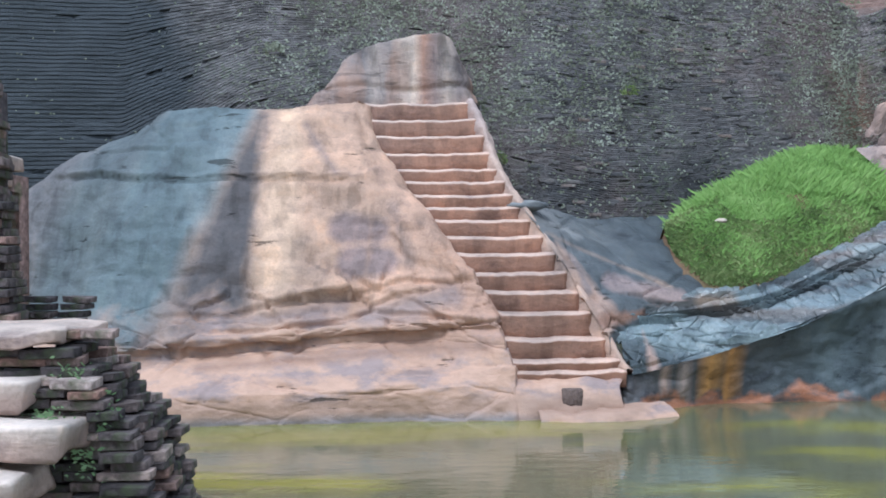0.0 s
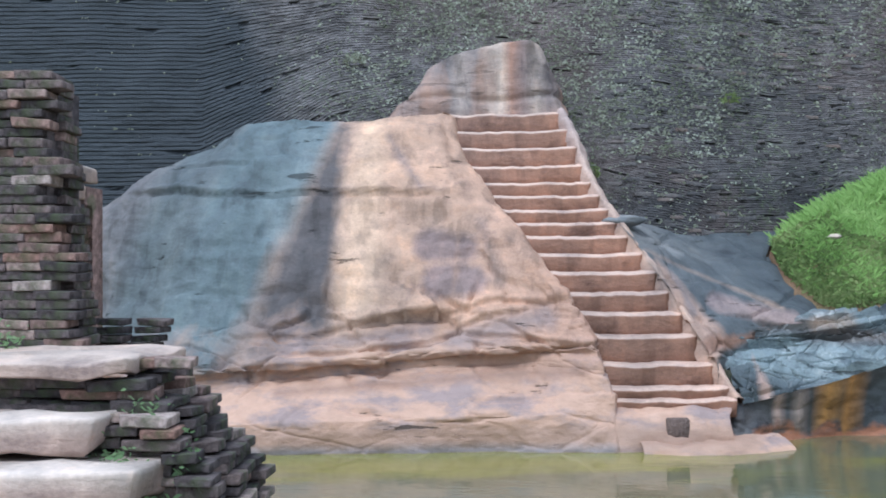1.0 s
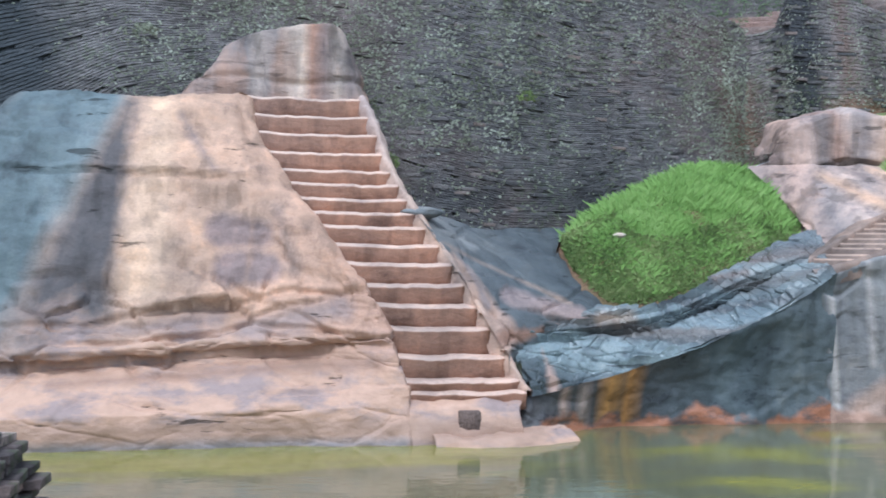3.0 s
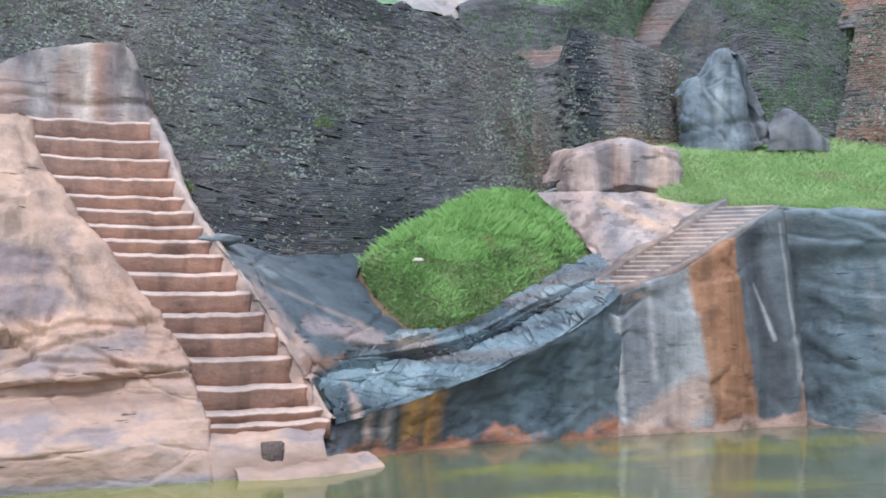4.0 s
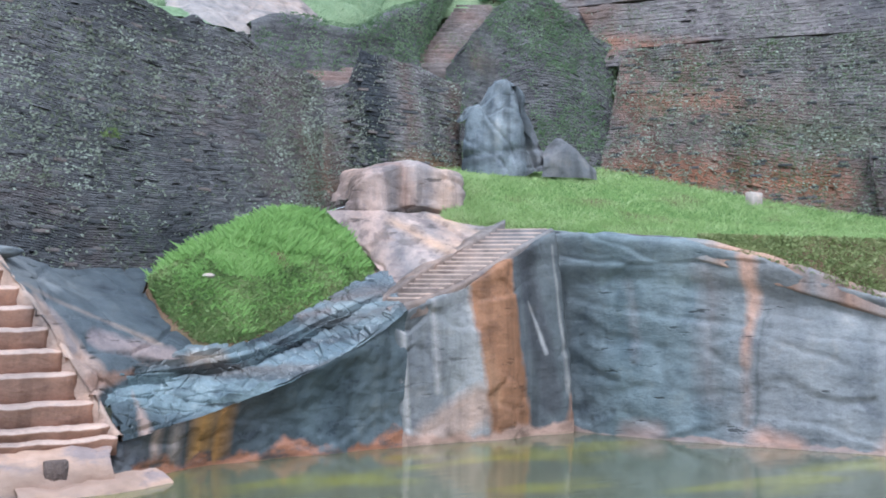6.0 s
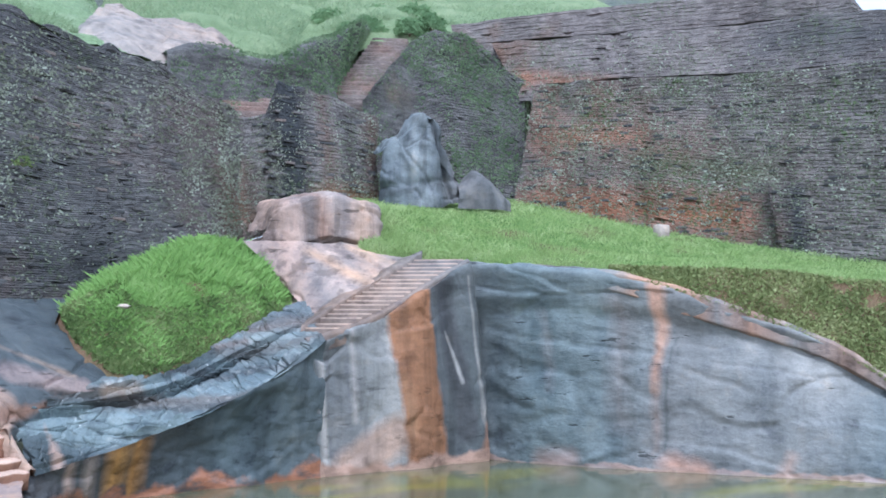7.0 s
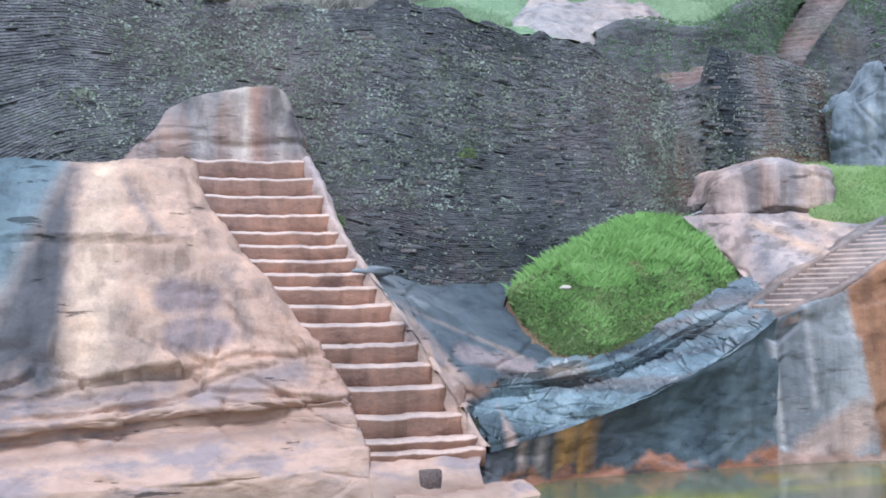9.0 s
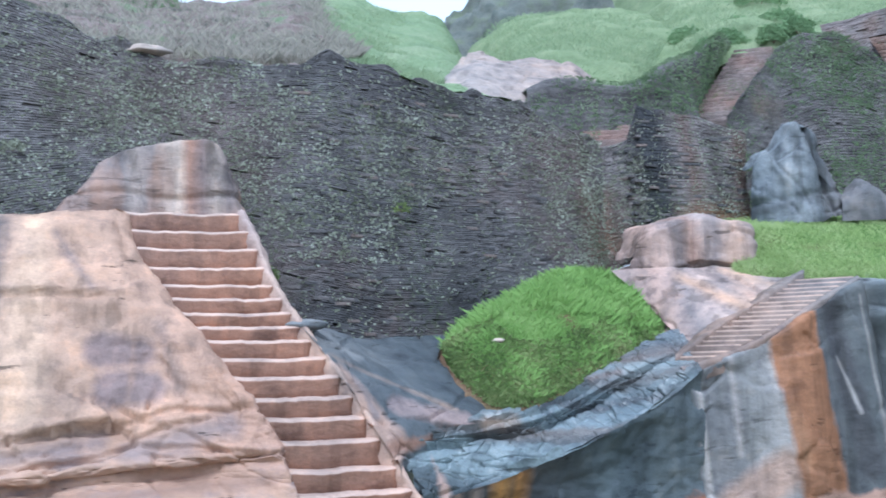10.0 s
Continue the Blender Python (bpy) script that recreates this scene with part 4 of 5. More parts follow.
kerb = [[(x - 0.1, y - 0.03, z - 0.15), (x - 0.06, y - 0.01, z + 0.08), (x, y + 0.06, z + 0.13), (x + 0.05, y + 0.3, z + 0.14), (x + 0.1, y + 0.6, z + 0.1)] for x, y, z in S2L]
under(link("kerb", sheet(net(kerb, 120, 20, straight), 0.05, 2.5), M_KERB), st2)
lip = [[(x + 0.03, y + 0.1, z - 0.2), (x + 0.02, y + 0.06, z + 0.02), (x, y, z + 0.035), (x, y - 0.05, z - 0.02), (x + 0.02, y - 0.02, z - 0.2)] for x, y, z in S2R]
under(link("outer_rim", sheet(net(lip, 80, 14), 0.02, 3.0), M_KERB), st2)

# pale pink slab and the outcrop over it
slab = empty("pink_rock_slab", (7.8, 14.5, 3), "pale pink streaked rock slab below a low outcrop", "rock")
g = [straight(c, 4).tolist() for c in ([(7.0, 14.0, 2.3), (7.0, 14.8, 2.78), (6.85, 15.3, 3.22), (6.65, 15.75, 3.6)], [(7.5, 13.95, 2.6), (7.4, 15.4, 3.62)], [(8.3, 14.0, 2.98), (8.4, 15.1, 3.62)], [(9.2, 14.2, 3.34), (9.1, 15.0, 3.58)], [(9.9, 13.6, 3.24), (9.6, 14.8, 3.55)])]
under(link("slab_face", sheet(net(g, 110, 80, straight), 0.025, 1.6, lambda p, u, v: blocky(p, 1.3, 1.6, 0.05)), M_SLAB), slab)
g = [[(6.7, 15.8, 3.4), (6.72, 15.82, 3.75), (6.8, 15.9, 3.85), (6.8, 16.5, 3.85)], [(6.92, 15.55, 3.4), (6.95, 15.58, 4.12), (7.02, 15.75, 4.3), (7.2, 16.8, 4.4)], [(7.3, 15.4, 3.45), (7.36, 15.44, 4.3), (7.45, 15.6, 4.42), (7.6, 16.8, 4.5)], [(7.85, 15.25, 3.6), (7.9, 15.28, 4.42), (8.0, 15.45, 4.54), (8.1, 16.8, 4.6)],
     [(8.6, 15.0, 3.6), (8.68, 15.04, 4.36), (8.8, 15.25, 4.5), (9.1, 16.8, 4.6)], [(9.0, 14.98, 3.6), (9.05, 15.05, 4.32), (9.15, 15.3, 4.46), (9.4, 16.8, 4.55)], [(9.15, 15.3, 3.6), (9.2, 15.4, 4.2), (9.3, 15.7, 4.4), (9.6, 16.8, 4.55)]]
g = [[(c[0][0], c[0][1] + 0.2, c[0][2] - 0.02), (c[0][0], c[0][1] + 0.02, c[0][2] + 0.13), *c[1:]] for c in g]
g = [[(7.05 + (x - 6.7) * 0.82, y, z - 0.12 * max(0, x - 8.0)) for x, y, z in c] for c in g]
under(link("outcrop", sheet(net(g, 100, 60, straight), 0.035, 2.2, lambda p, u, v: blocky(p, 1.6, 2.2, 0.05)), M_SLAB), slab)

g = [[(5.2, 13.75, 1.55), (5.2, 15.0, 2.2), (5.4, 17.0, 3.1)], [(6.3, 13.9, 2.0), (6.5, 15.0, 2.4), (6.6, 17.0, 3.4)], [(7.3, 13.9, 2.4), (7.4, 14.8, 2.75), (7.6, 17.0, 3.8)], [(8.5, 13.95, 2.85), (8.5, 15.0, 3.3), (8.6, 17.0, 4.2)], [(10.0, 14.0, 3.15), (10.0, 15.0, 3.5), (10.0, 17.0, 4.4)]]
under(link("bedrock", sheet(net(g, 70, 40), 0.04, 1.5), M_SLAB), slab)

# ---- brick retaining walls: course upon course, leaning back ----
def coursed(cols, nu, course, ledge=0.02, amp=0.07, seed=0.0, wobble=1.0, crest=0.16):
    """A leaning wall of brick courses. Each column: base x, y, z and top x, y, z."""
    C = np.array(cols, float)
    B, T = straight(C[:, :3], nu), straight(C[:, 3:], nu)
    rise = max(T[:, 2] - B[:, 2])
    nc = int(rise / course)
    out = np.zeros((nu, nc * 3, 3))
    d = np.gradient(B[:, :2], axis=0)
    nrm = np.stack([d[:, 1], -d[:, 0]], 1)
    nrm /= np.linalg.norm(nrm, axis=1, keepdims=True)
    z0, z1 = B[:, 2].min(), T[:, 2].max()
    for i in range(nu):
        for c in range(nc):
            for k, (h, q) in enumerate(((0.04, 0.0), (0.78, 0.0), (0.86, -ledge))):
                f = (c + h) / nc
                p = B[i] + (T[i] - B[i]) * f
                w = amp * noise.fractal(Vector((p[0] * 0.9 + seed, p[1] * 0.9, p[2] * 0.9)), 1.0, 2.0, 4)
                w += 0.02 * noise.noise(Vector((int(i / 5 + 0.5 * (c % 2)) * 1.37 + 0.4, c * 3.37 + 0.3, seed))) + 0.015 * noise.noise(Vector((i * 0.9, c * 7.1, seed)))
                if noise.noise(Vector((p[0] * 1.9 + seed, p[1] * 1.9, c * 0.9))) > 0.6:
                    w -= 0.06
                p = p + np.array([nrm[i, 0] * (w + q), nrm[i, 1] * (w + q), 0])
                p[2] += wobble * 0.035 * noise.noise(Vector((p[0] * 0.8, p[1] * 0.8, seed)))
                if c > nc - 4:
                    p[2] += crest * noise.noise(Vector((p[0] * 2.2, p[1] * 2.2, seed + 5)))
                out[i, c * 3 + k] = p
    return out


def grid_mesh(G):
    nu, nv = G.shape[:2]
    bm = bmesh.new()
    vs = [bm.verts.new(p) for p in G.reshape(-1, 3)]
    for i in range(nu - 1):
        for j in range(nv - 1):
            bm.faces.new((vs[i * nv + j], vs[(i + 1) * nv + j], vs[(i + 1) * nv + j + 1], vs[i * nv + j + 1]))
    return bm


W1 = [(-11, 14.6, -0.8, -11, 16.0, 8.6), (-5, 15.0, -0.5, -5, 16.4, 8.3), (-2.9, 15.1, 2.0, -2.9, 16.4, 7.8), (-1.5, 15.2, 3.0, -1.4, 16.4, 7.2), (-0.5, 15.3, 3.4, -0.5, 16.3, 6.85), (0.6, 15.0, 3.0, 0.6, 16.05, 6.82), (1.6, 14.5, 2.5, 2.0, 16.15, 7.05),
      (2.6, 15.0, 2.35, 3.0, 16.5, 7.05), (3.7, 15.45, 2.35, 4.1, 17.0, 6.95), (5.2, 16.15, 2.7, 5.8, 17.5, 6.9), (6.6, 16.7, 3.3, 7.0, 17.7, 6.35), (7.4, 17.3, 3.6, 7.65, 18.1, 6.35)]
G1 = coursed(W1, 500, 0.072, 0.024, 0.07, seed=1.0)
wall = tagged(link("wall_west", grid_mesh(G1), M_WALL, smooth=False), "tall dark mossy brick retaining wall leaning back over the rock", "wall", kind="structure")
W1B = [(7.3, 17.35, 3.7, 7.55, 18.15, 6.2), (7.8, 17.0, 3.9, 8.0, 17.6, 6.3), (8.0, 16.9, 4.0, 8.2, 17.5, 6.95), (9.2, 16.9, 4.2, 9.3, 17.4, 6.8), (10.3, 16.95, 4.4, 10.3, 17.2, 6.45), (10.7, 18.6, 4.6, 10.7, 19.4, 7.2)]
G1B = coursed(W1B, 200, 0.07, 0.011, 0.09, 4.0, 0.8, 0.08)
wall_c = tagged(link("wall_corner", grid_mesh(G1B), M_WALL_C, smooth=False), "stepped corner of dark and reddish old brickwork", "wall", kind="structure")
W3 = [(10.6, 18.3, 4.5, 10.9, 18.6, 7.2), (11.8, 17.9, 4.7, 12.9, 19.6, 9.1), (12.8, 17.7, 4.8, 13.45, 19.3, 9.5), (13.7, 17.5, 4.9, 14.2, 18.9, 9.25), (14.6, 17.3, 4.9, 15.1, 18.0, 8.15), (15.6, 18.4, 4.9, 16.2, 19.0, 7.9)]
G3 = coursed(W3, 170, 0.07, 0.016, 0.1, 7.0, 0.6, 0.1)
tagged(link("wall_gable", grid_mesh(G3), M_IVYWALL, smooth=False), "ivy-grown pointed end of an old brick terrace wall", "wall", kind="structure")
W2 = [(14.2, 17.4, 4.9, 15.15, 17.6, 8.0), (15.3, 15.4, 4.5, 16.1, 15.6, 7.9), (16.3, 13.3, 3.8, 17.0, 13.7, 7.77), (17.0, 11.5, 3.45, 17.65, 11.7, 7.63), (17.3, 9.0, 3.1, 18.25, 9.6, 7.52), (18.0, 4.0, 2.8, 19.0, 4.5, 7.3)]
G2 = coursed(W2, 330, 0.08, 0.018, 0.1, 11.0, 0.5, 0.04)
wall_e = tagged(link("wall_east", grid_mesh(G2), M_WALL_R, smooth=False), "long weathered red and grey brick terrace wall with small plants", "wall", kind="structure")
W2B = [(14.9, 17.9, 7.6, 14.95, 19.0, 9.3), (16.3, 15.7, 7.6, 16.5, 16.6, 9.25), (17.3, 13.8, 7.6, 17.9, 14.37, 9.18), (18.0, 11.8, 7.5, 18.75, 11.3, 8.95), (18.6, 9.6, 7.4, 19.0, 9.6, 8.6), (19.4, 4.5, 7.2, 19.8, 4.5, 8.4)]
G2B = coursed(W2B, 200, 0.09, 0.01, 0.07, 14.0, 0.5, 0.04)
tagged(link("wall_terrace", grid_mesh(G2B), M_WALL_T, smooth=False), "second tier of red brick terrace wall", "wall", kind="structure")
W2C = [(14.9, 20.2, 8.9, 15.0, 20.7, 10.2), (17.3, 17.0, 8.9, 17.5, 17.5, 10.4), (19.0, 14.2, 8.8, 19.1, 14.7, 10.3), (19.5, 11.9, 8.7, 19.65, 12.3, 9.98), (19.8, 11.4, 8.6, 19.9, 11.9, 9.2)]
G2C = coursed(W2C, 140, 0.09, 0.01, 0.07, 17.0, 0.5, 0.04)
tagged(link("wall_top", grid_mesh(G2C), M_WALL_T, smooth=False), "highest tier of pale weathered brick wall", "wall", kind="structure")


def terrace(name, cols, nu, nv, mat, label, amp=0.15, category="ground"):
    return tagged(link(name, sheet(net(cols, nu, nv), amp, 0.6), mat), label, category, kind="structure")


def flat_top(cols, back, rise):
    return [[tuple(c[3:]), (c[3] + back[0] * 0.5, c[4] + back[1] * 0.5, c[5] + rise * 0.3), (c[3] + back[0], c[4] + back[1], c[5] + rise)] for c in cols]


terrace("terrace_east", flat_top(W2, (1.6, 1.5), -0.05), 60, 8, M_WALL_T, "narrow brick berm on the terrace wall", 0.05)
terrace("terrace_upper", flat_top(W2B, (1.8, 1.8), 0.0), 60, 8, M_WALL_T, "narrow brick berm under the top wall", 0.05)

# ---- hills, banks and sky line ----
terrace("hill_west", [[(-11, 16.0, 7.7), (-11, 19, 8.3), (-11, 27, 11.5), (-15, 42, 17)], [(-4, 16.4, 7.6), (-4, 19, 8.2), (-4, 27, 11.5), (-4, 42, 17)], [(0.0, 16.35, 6.6), (0.2, 19, 7.7), (0.3, 27, 11.2), (0.6, 42.5, 17.4)], [(1.4, 16.25, 6.7), (1.6, 19, 7.8), (1.9, 27, 11.4), (2.8, 42.5, 17.6)], [(2.6, 16.4, 6.9), (2.9, 19, 7.8), (3.8, 27, 11.5), (6.2, 42.3, 18.5)],
                      [(3.8, 16.8, 6.9), (4.2, 19.5, 7.7), (5.8, 28, 11.2), (9.6, 41.8, 17.5)], [(5.6, 17.6, 6.7), (6.0, 21, 8.1), (8.6, 30, 11.7), (11.6, 41.4, 16.9)], [(6.8, 18, 5.8), (7.0, 22, 7.0), (10.0, 32, 9.5), (13.5, 42, 13)]], 130, 110, M_HILLW, "hill, bare and brown on one flank, grassy on the other", 0.3, "hill")
terrace("far_ridge", [[(14, 47, 12), (15.2, 50, 18), (15.6, 55, 21.6)], [(15, 46, 12), (16.6, 49, 19), (17.2, 54, 22.8)], [(17, 44, 12), (18.5, 47, 19), (20.5, 50, 23.5)], [(20, 40, 12), (22, 43, 18), (25, 46, 24)], [(25, 36, 12), (28, 39, 18), (33, 42, 24)], [(34, 30, 10), (38, 33, 16), (44, 36, 22)]], 90, 50, M_RIDGE, "dark scrub-covered far ridge under the sky", 0.9, "ridge")
terrace("hill_middle", [[(6.5, 20.5, 6.8), (7.2, 22.5, 8.2), (9.0, 28, 10.4), (10.5, 36, 13)], [(7.8, 20.2, 7.4), (8.2, 22.2, 9.0), (10.8, 29, 12.2), (12.6, 37, 15.6)], [(9.6, 20.8, 7.5), (9.8, 22.3, 9.0), (12.5, 28, 12.4), (15.6, 36, 16.0)], [(11.6, 22, 8.3), (12, 23.5, 9.8), (14.6, 27, 12), (18.4, 33.8, 15.4)], [(14, 22, 9.2), (14.6, 24, 10.6), (17, 28, 12.6), (22, 33, 15)]], 80, 70, M_HILL, "rounded grassy hill above the brick walls", 0.25, "hill")
terrace("hill_east", [[(11.8, 23, 8.6), (12.8, 25.5, 10.2), (16.3, 32.5, 13.8), (21, 44, 20.3)], [(13, 21.5, 9.4), (14, 23.5, 10.8), (17, 30, 14.5), (22, 42, 21)], [(15.3, 20.9, 10.0), (16.5, 22.5, 10.9), (21, 28, 14.2), (28, 38, 20)], [(17.6, 17.7, 10.2), (19, 19, 10.8), (24, 23, 13), (32, 31, 17)], [(19.2, 14.9, 10.1), (20.5, 15.6, 10.1), (25, 18, 10.4), (32, 22, 11)], [(19.8, 12.0, 9.0), (21, 12, 9.0), (25, 12, 9.0), (32, 12, 9)]], 70, 60, M_HILL, "steep green slope above the terraces", 0.25, "hill")
bank = [[(6.3, 18.4, 6.0), (6.4, 18.7, 7.0), (6.59, 19.14, 7.55), (6.8, 20.6, 7.5)], [(7.4, 18.6, 6.2), (7.45, 18.9, 7.2), (7.5, 19.21, 7.95), (7.8, 20.8, 7.9)], [(8.7, 18.7, 6.4), (8.75, 18.8, 7.2), (8.85, 19.0, 7.85), (9.4, 21.4, 8.1)],
        [(9.6, 18.8, 6.5), (9.7, 18.95, 7.4), (9.8, 19.1, 8.4), (10.6, 21.4, 8.6)], [(10.4, 19.0, 6.6), (10.55, 19.3, 7.8), (10.78, 19.6, 8.85), (11.6, 21.6, 9.2)], [(10.9, 19.7, 6.8), (11.5, 20.4, 8.4), (12.3, 20.9, 9.8), (12.9, 22.4, 10.0)], [(11.5, 20.6, 7.4), (12.3, 21.2, 8.9), (13.2, 21.9, 9.95), (13.8, 23, 10.2)]]
terrace("bank", bank, 80, 50, M_IVYWALL, "crumbled brick bank with creeping green plants", 0.16, "bank")
patch = empty("bare_rock", (6.6, 20.5, 8), "pale bare rock showing between grassy hills", "rock")
g = [[(4.7, 18.2, 6.9), (5.0, 19.4, 7.5), (5.3, 20.5, 8.15)], [(5.6, 18.5, 7.1), (5.9, 20.2, 8.2), (6.5, 22.3, 9.35)], [(6.6, 19.0, 7.35), (6.9, 20.4, 8.3), (7.24, 21.8, 9.1)], [(7.6, 19.4, 7.7), (7.9, 20.2, 8.3), (8.26, 20.9, 8.8)], [(8.5, 19.6, 7.8), (8.6, 19.9, 8.1), (8.8, 20.4, 8.3)]]
under(link("bare_face", sheet(net(g, 80, 60), 0.1, 1.2, lambda p, u, v: blocky(p, 1.0, 2.0, 0.09)), M_PATCH), patch)

# brick stair between the walls
bs = empty("brick_stair", (11, 19.5, 7.3), "steep flight of reddish brick steps between old walls", "stair")
NB = 15
A, B = straight([(10.6, 19.5, 7.25), (13.4, 21.9, 9.75)], NB + 1), straight([(11.35, 19.0, 7.25), (14.15, 21.4, 9.8)], NB + 1)
for i in range(NB):
    bm = bmesh.new()
    z = A[i + 1][2]
    pts = [A[i], B[i], B[i + 1], A[i + 1]]
    hi, lo = [bm.verts.new((p[0], p[1], z)) for p in pts], [bm.verts.new((p[0], p[1], z - 0.5)) for p in pts]
    bm.faces.new(hi), bm.faces.new(lo)
    for k in range(4):
        bm.faces.new((hi[k], hi[(k + 1) % 4], lo[(k + 1) % 4], lo[k]))
    bmesh.ops.bevel(bm, geom=[e for e in bm.edges if all(v in hi for v in e.verts)], offset=0.02, segments=1, affect="EDGES")
    under(link("step", bm, M_REDSTEP), bs)
ls = empty("low_brick_stair", (8.0, 18.1, 6.3), "short flight of worn brownish brick steps", "stair")
for i in range(7):
    bm = bmesh.new()
    bmesh.ops.create_cube(bm, size=1, matrix=pose(7.85 + i * 0.12, 18.65 + i * 0.17, 5.95 + i * 0.14, 0, 0, -25) @ Matrix.Diagonal((1.4, 0.6, 1.0, 1)))
    bmesh.ops.bevel(bm, geom=bm.edges[:], offset=0.03, segments=1, affect="EDGES")
    under(link("step", bm, M_REDSTEP), ls)
base = bmesh.new()
bmesh.ops.create_cube(base, size=1, matrix=pose(8.3, 18.9, 5.3, 0, 0, 15) @ Matrix.Diagonal((2.0, 0.6, 1.6, 1)))
under(link("base", base, M_IVYWALL), ls)

# grey boulder against the walls
bo = empty("boulder", (10.7, 16.2, 4.6), "blue-grey streaked boulder on the lawn before the ivy wall", "boulder")
g = [[(9.92, 16.6, 4.3), (9.93, 16.5, 5.0), (9.96, 16.45, 5.62), (10.1, 17.0, 5.66)], [(10.05, 16.25, 4.4), (10.08, 16.3, 5.2), (10.13, 16.4, 5.82), (10.3, 17.0, 5.85)], [(10.28, 16.1, 4.5), (10.28, 16.2, 5.3), (10.32, 16.3, 5.92), (10.45, 17.0, 5.95)],
     [(10.42, 15.95, 4.5), (10.4, 16.0, 5.6), (10.44, 16.1, 6.12), (10.55, 16.7, 6.2)], [(10.6, 15.85, 4.5), (10.58, 15.85, 5.7), (10.58, 16.0, 6.42), (10.7, 16.6, 6.45)], [(10.85, 15.75, 4.5), (10.82, 15.75, 5.6), (10.8, 15.85, 6.2), (11.0, 16.5, 6.25)],
     [(11.05, 15.7, 4.6), (11.0, 15.75, 5.3), (10.98, 15.85, 5.75), (11.15, 16.5, 5.75)], [(11.25, 15.65, 4.6), (11.22, 15.7, 4.95), (11.2, 15.8, 5.3), (11.35, 16.4, 5.3)], [(11.5, 15.7, 4.55), (11.6, 15.75, 4.65), (11.6, 15.85, 4.85), (11.6, 16.4, 4.85)]]
under(link("boulder_face", sheet(net(g, 100, 70, straight), 0.07, 1.5, lambda p, u, v: blocky(p, 1.8, 1.1, 0.09) - 0.12 * math.exp(-((p.x - 10.72 - 0.25 * (6.2 - p.z)) / 0.05) ** 2) - 0.05 * math.exp(-((p.z - 4.9 - 0.15 * (p.x - 10)) / 0.07) ** 2) + 0.04 * noise.noise(p * 4)), M_BOULDER), bo)
g = [[(11.15, 15.6, 4.5), (11.2, 15.6, 4.8), (11.3, 15.8, 5.0)], [(11.5, 15.4, 4.5), (11.5, 15.45, 5.1), (11.6, 15.7, 5.32)], [(11.8, 15.3, 4.5), (11.8, 15.35, 4.95), (11.9, 15.6, 5.15)], [(12.3, 15.3, 4.5), (12.3, 15.35, 4.75), (12.3, 15.6, 4.85)]]
under(link("side_lump", sheet(net(g, 34, 20), 0.06, 2.2), M_BOULDER), bo)

# ---- lawn, grass mound, ivy bank ----
LAWN = [[(8.5, 15.0, 3.55), (8.8, 15.2, 3.9), (9.0, 15.6, 4.3), (9.2, 16.9, 4.6)], [(9.7, 13.75, 3.33), (10.0, 14.4, 3.65), (10.6, 15.4, 4.35), (11.4, 17.2, 4.85)], [(11.15, 11.75, 3.12), (12.0, 12.9, 3.5), (13.0, 14.6, 4.3), (14.6, 17.2, 5.05)], [(13.0, 9.95, 3.08), (13.9, 11.1, 3.3), (14.9, 12.5, 3.7), (16.4, 13.6, 4.1)], [(14.4, 8.05, 2.84), (15.2, 8.7, 2.98), (16.2, 9.5, 3.2), (17.6, 10.0, 3.45)], [(15.8, 4.5, 2.6), (16.5, 4.7, 2.7), (17.3, 4.9, 2.8), (18.6, 5.0, 3.0)]]
LAWN = [[(c[0][0] - 0.06, c[0][1] - 0.12, c[0][2] - 0.4), *c] for c in LAWN]
GL = net(LAWN, 90, 40, straight)
lawn = tagged(link("lawn", sheet(GL, 0.04, 1.0), M_SOIL), "sloping green lawn between the cliff and the brick walls", "lawn", kind="structure")
IVY = [[(10.9, 11.4, 2.98), (11.0, 11.5, 3.1), (11.1, 11.6, 3.16)], [(11.55, 10.65, 2.74), (11.7, 10.8, 2.95), (11.9, 10.95, 3.14)], [(12.4, 9.45, 2.22), (12.65, 9.6, 2.65), (13.0, 9.9, 3.1)], [(12.88, 8.8, 1.88), (13.2, 9.0, 2.4), (13.6, 9.2, 2.98)], [(13.15, 8.2, 1.45), (13.6, 8.4, 2.1), (14.1, 8.6, 2.9)], [(13.5, 7.65, 0.98), (14.0, 7.8, 1.8), (14.5, 8.0, 2.85)], [(14.6, 5.6, 0.7), (15.2, 5.2, 1.7), (15.9, 4.5, 2.62)]]
GI = net(IVY, 110, 30)
tagged(link("ivy_bank", sheet(GI, 0.06, 2.0), M_DIRT), "steep brick bank grown over with ivy under the lawn", "bank", kind="structure")

GR = [(3.35, 14.6, 2.3), (4.09, 15.3, 2.7), (5.18, 16.0, 3.15), (6.09, 16.4, 3.5), (6.81, 16.2, 3.45), (7.29, 15.6, 3.05), (7.3, 15.0, 2.6), (6.24, 14.2, 2.12), (5.12, 13.72, 1.75), (4.2, 13.42, 1.58), (3.7, 13.45, 1.62), (3.38, 13.9, 2.0), (3.4, 14.6, 2.33)]
ring = glide(GR, 90)
mid = np.array([5.2, 14.9, 2.75])
nr = 16
GG = np.zeros((90, nr, 3))
for i in range(90):
    for j in range(nr):
        f = j / (nr - 2) if j < nr - 1 else 1.04
        p = mid + (ring[i] - mid) * f
        p[2] += (0.3 + 0.1 * noise.noise(Vector((p[0] * 1.7, p[1] * 1.7, 7)))) * (1 - min(f, 1) ** 2.5) - (0.15 if j == nr - 1 else 0)
        GG[i, j] = p
tagged(link("grass_mound", sheet(GG, 0.05, 1.6), M_DIRT), "small mound of bright long grass on the rock before the dark wall", "mound", kind="structure")


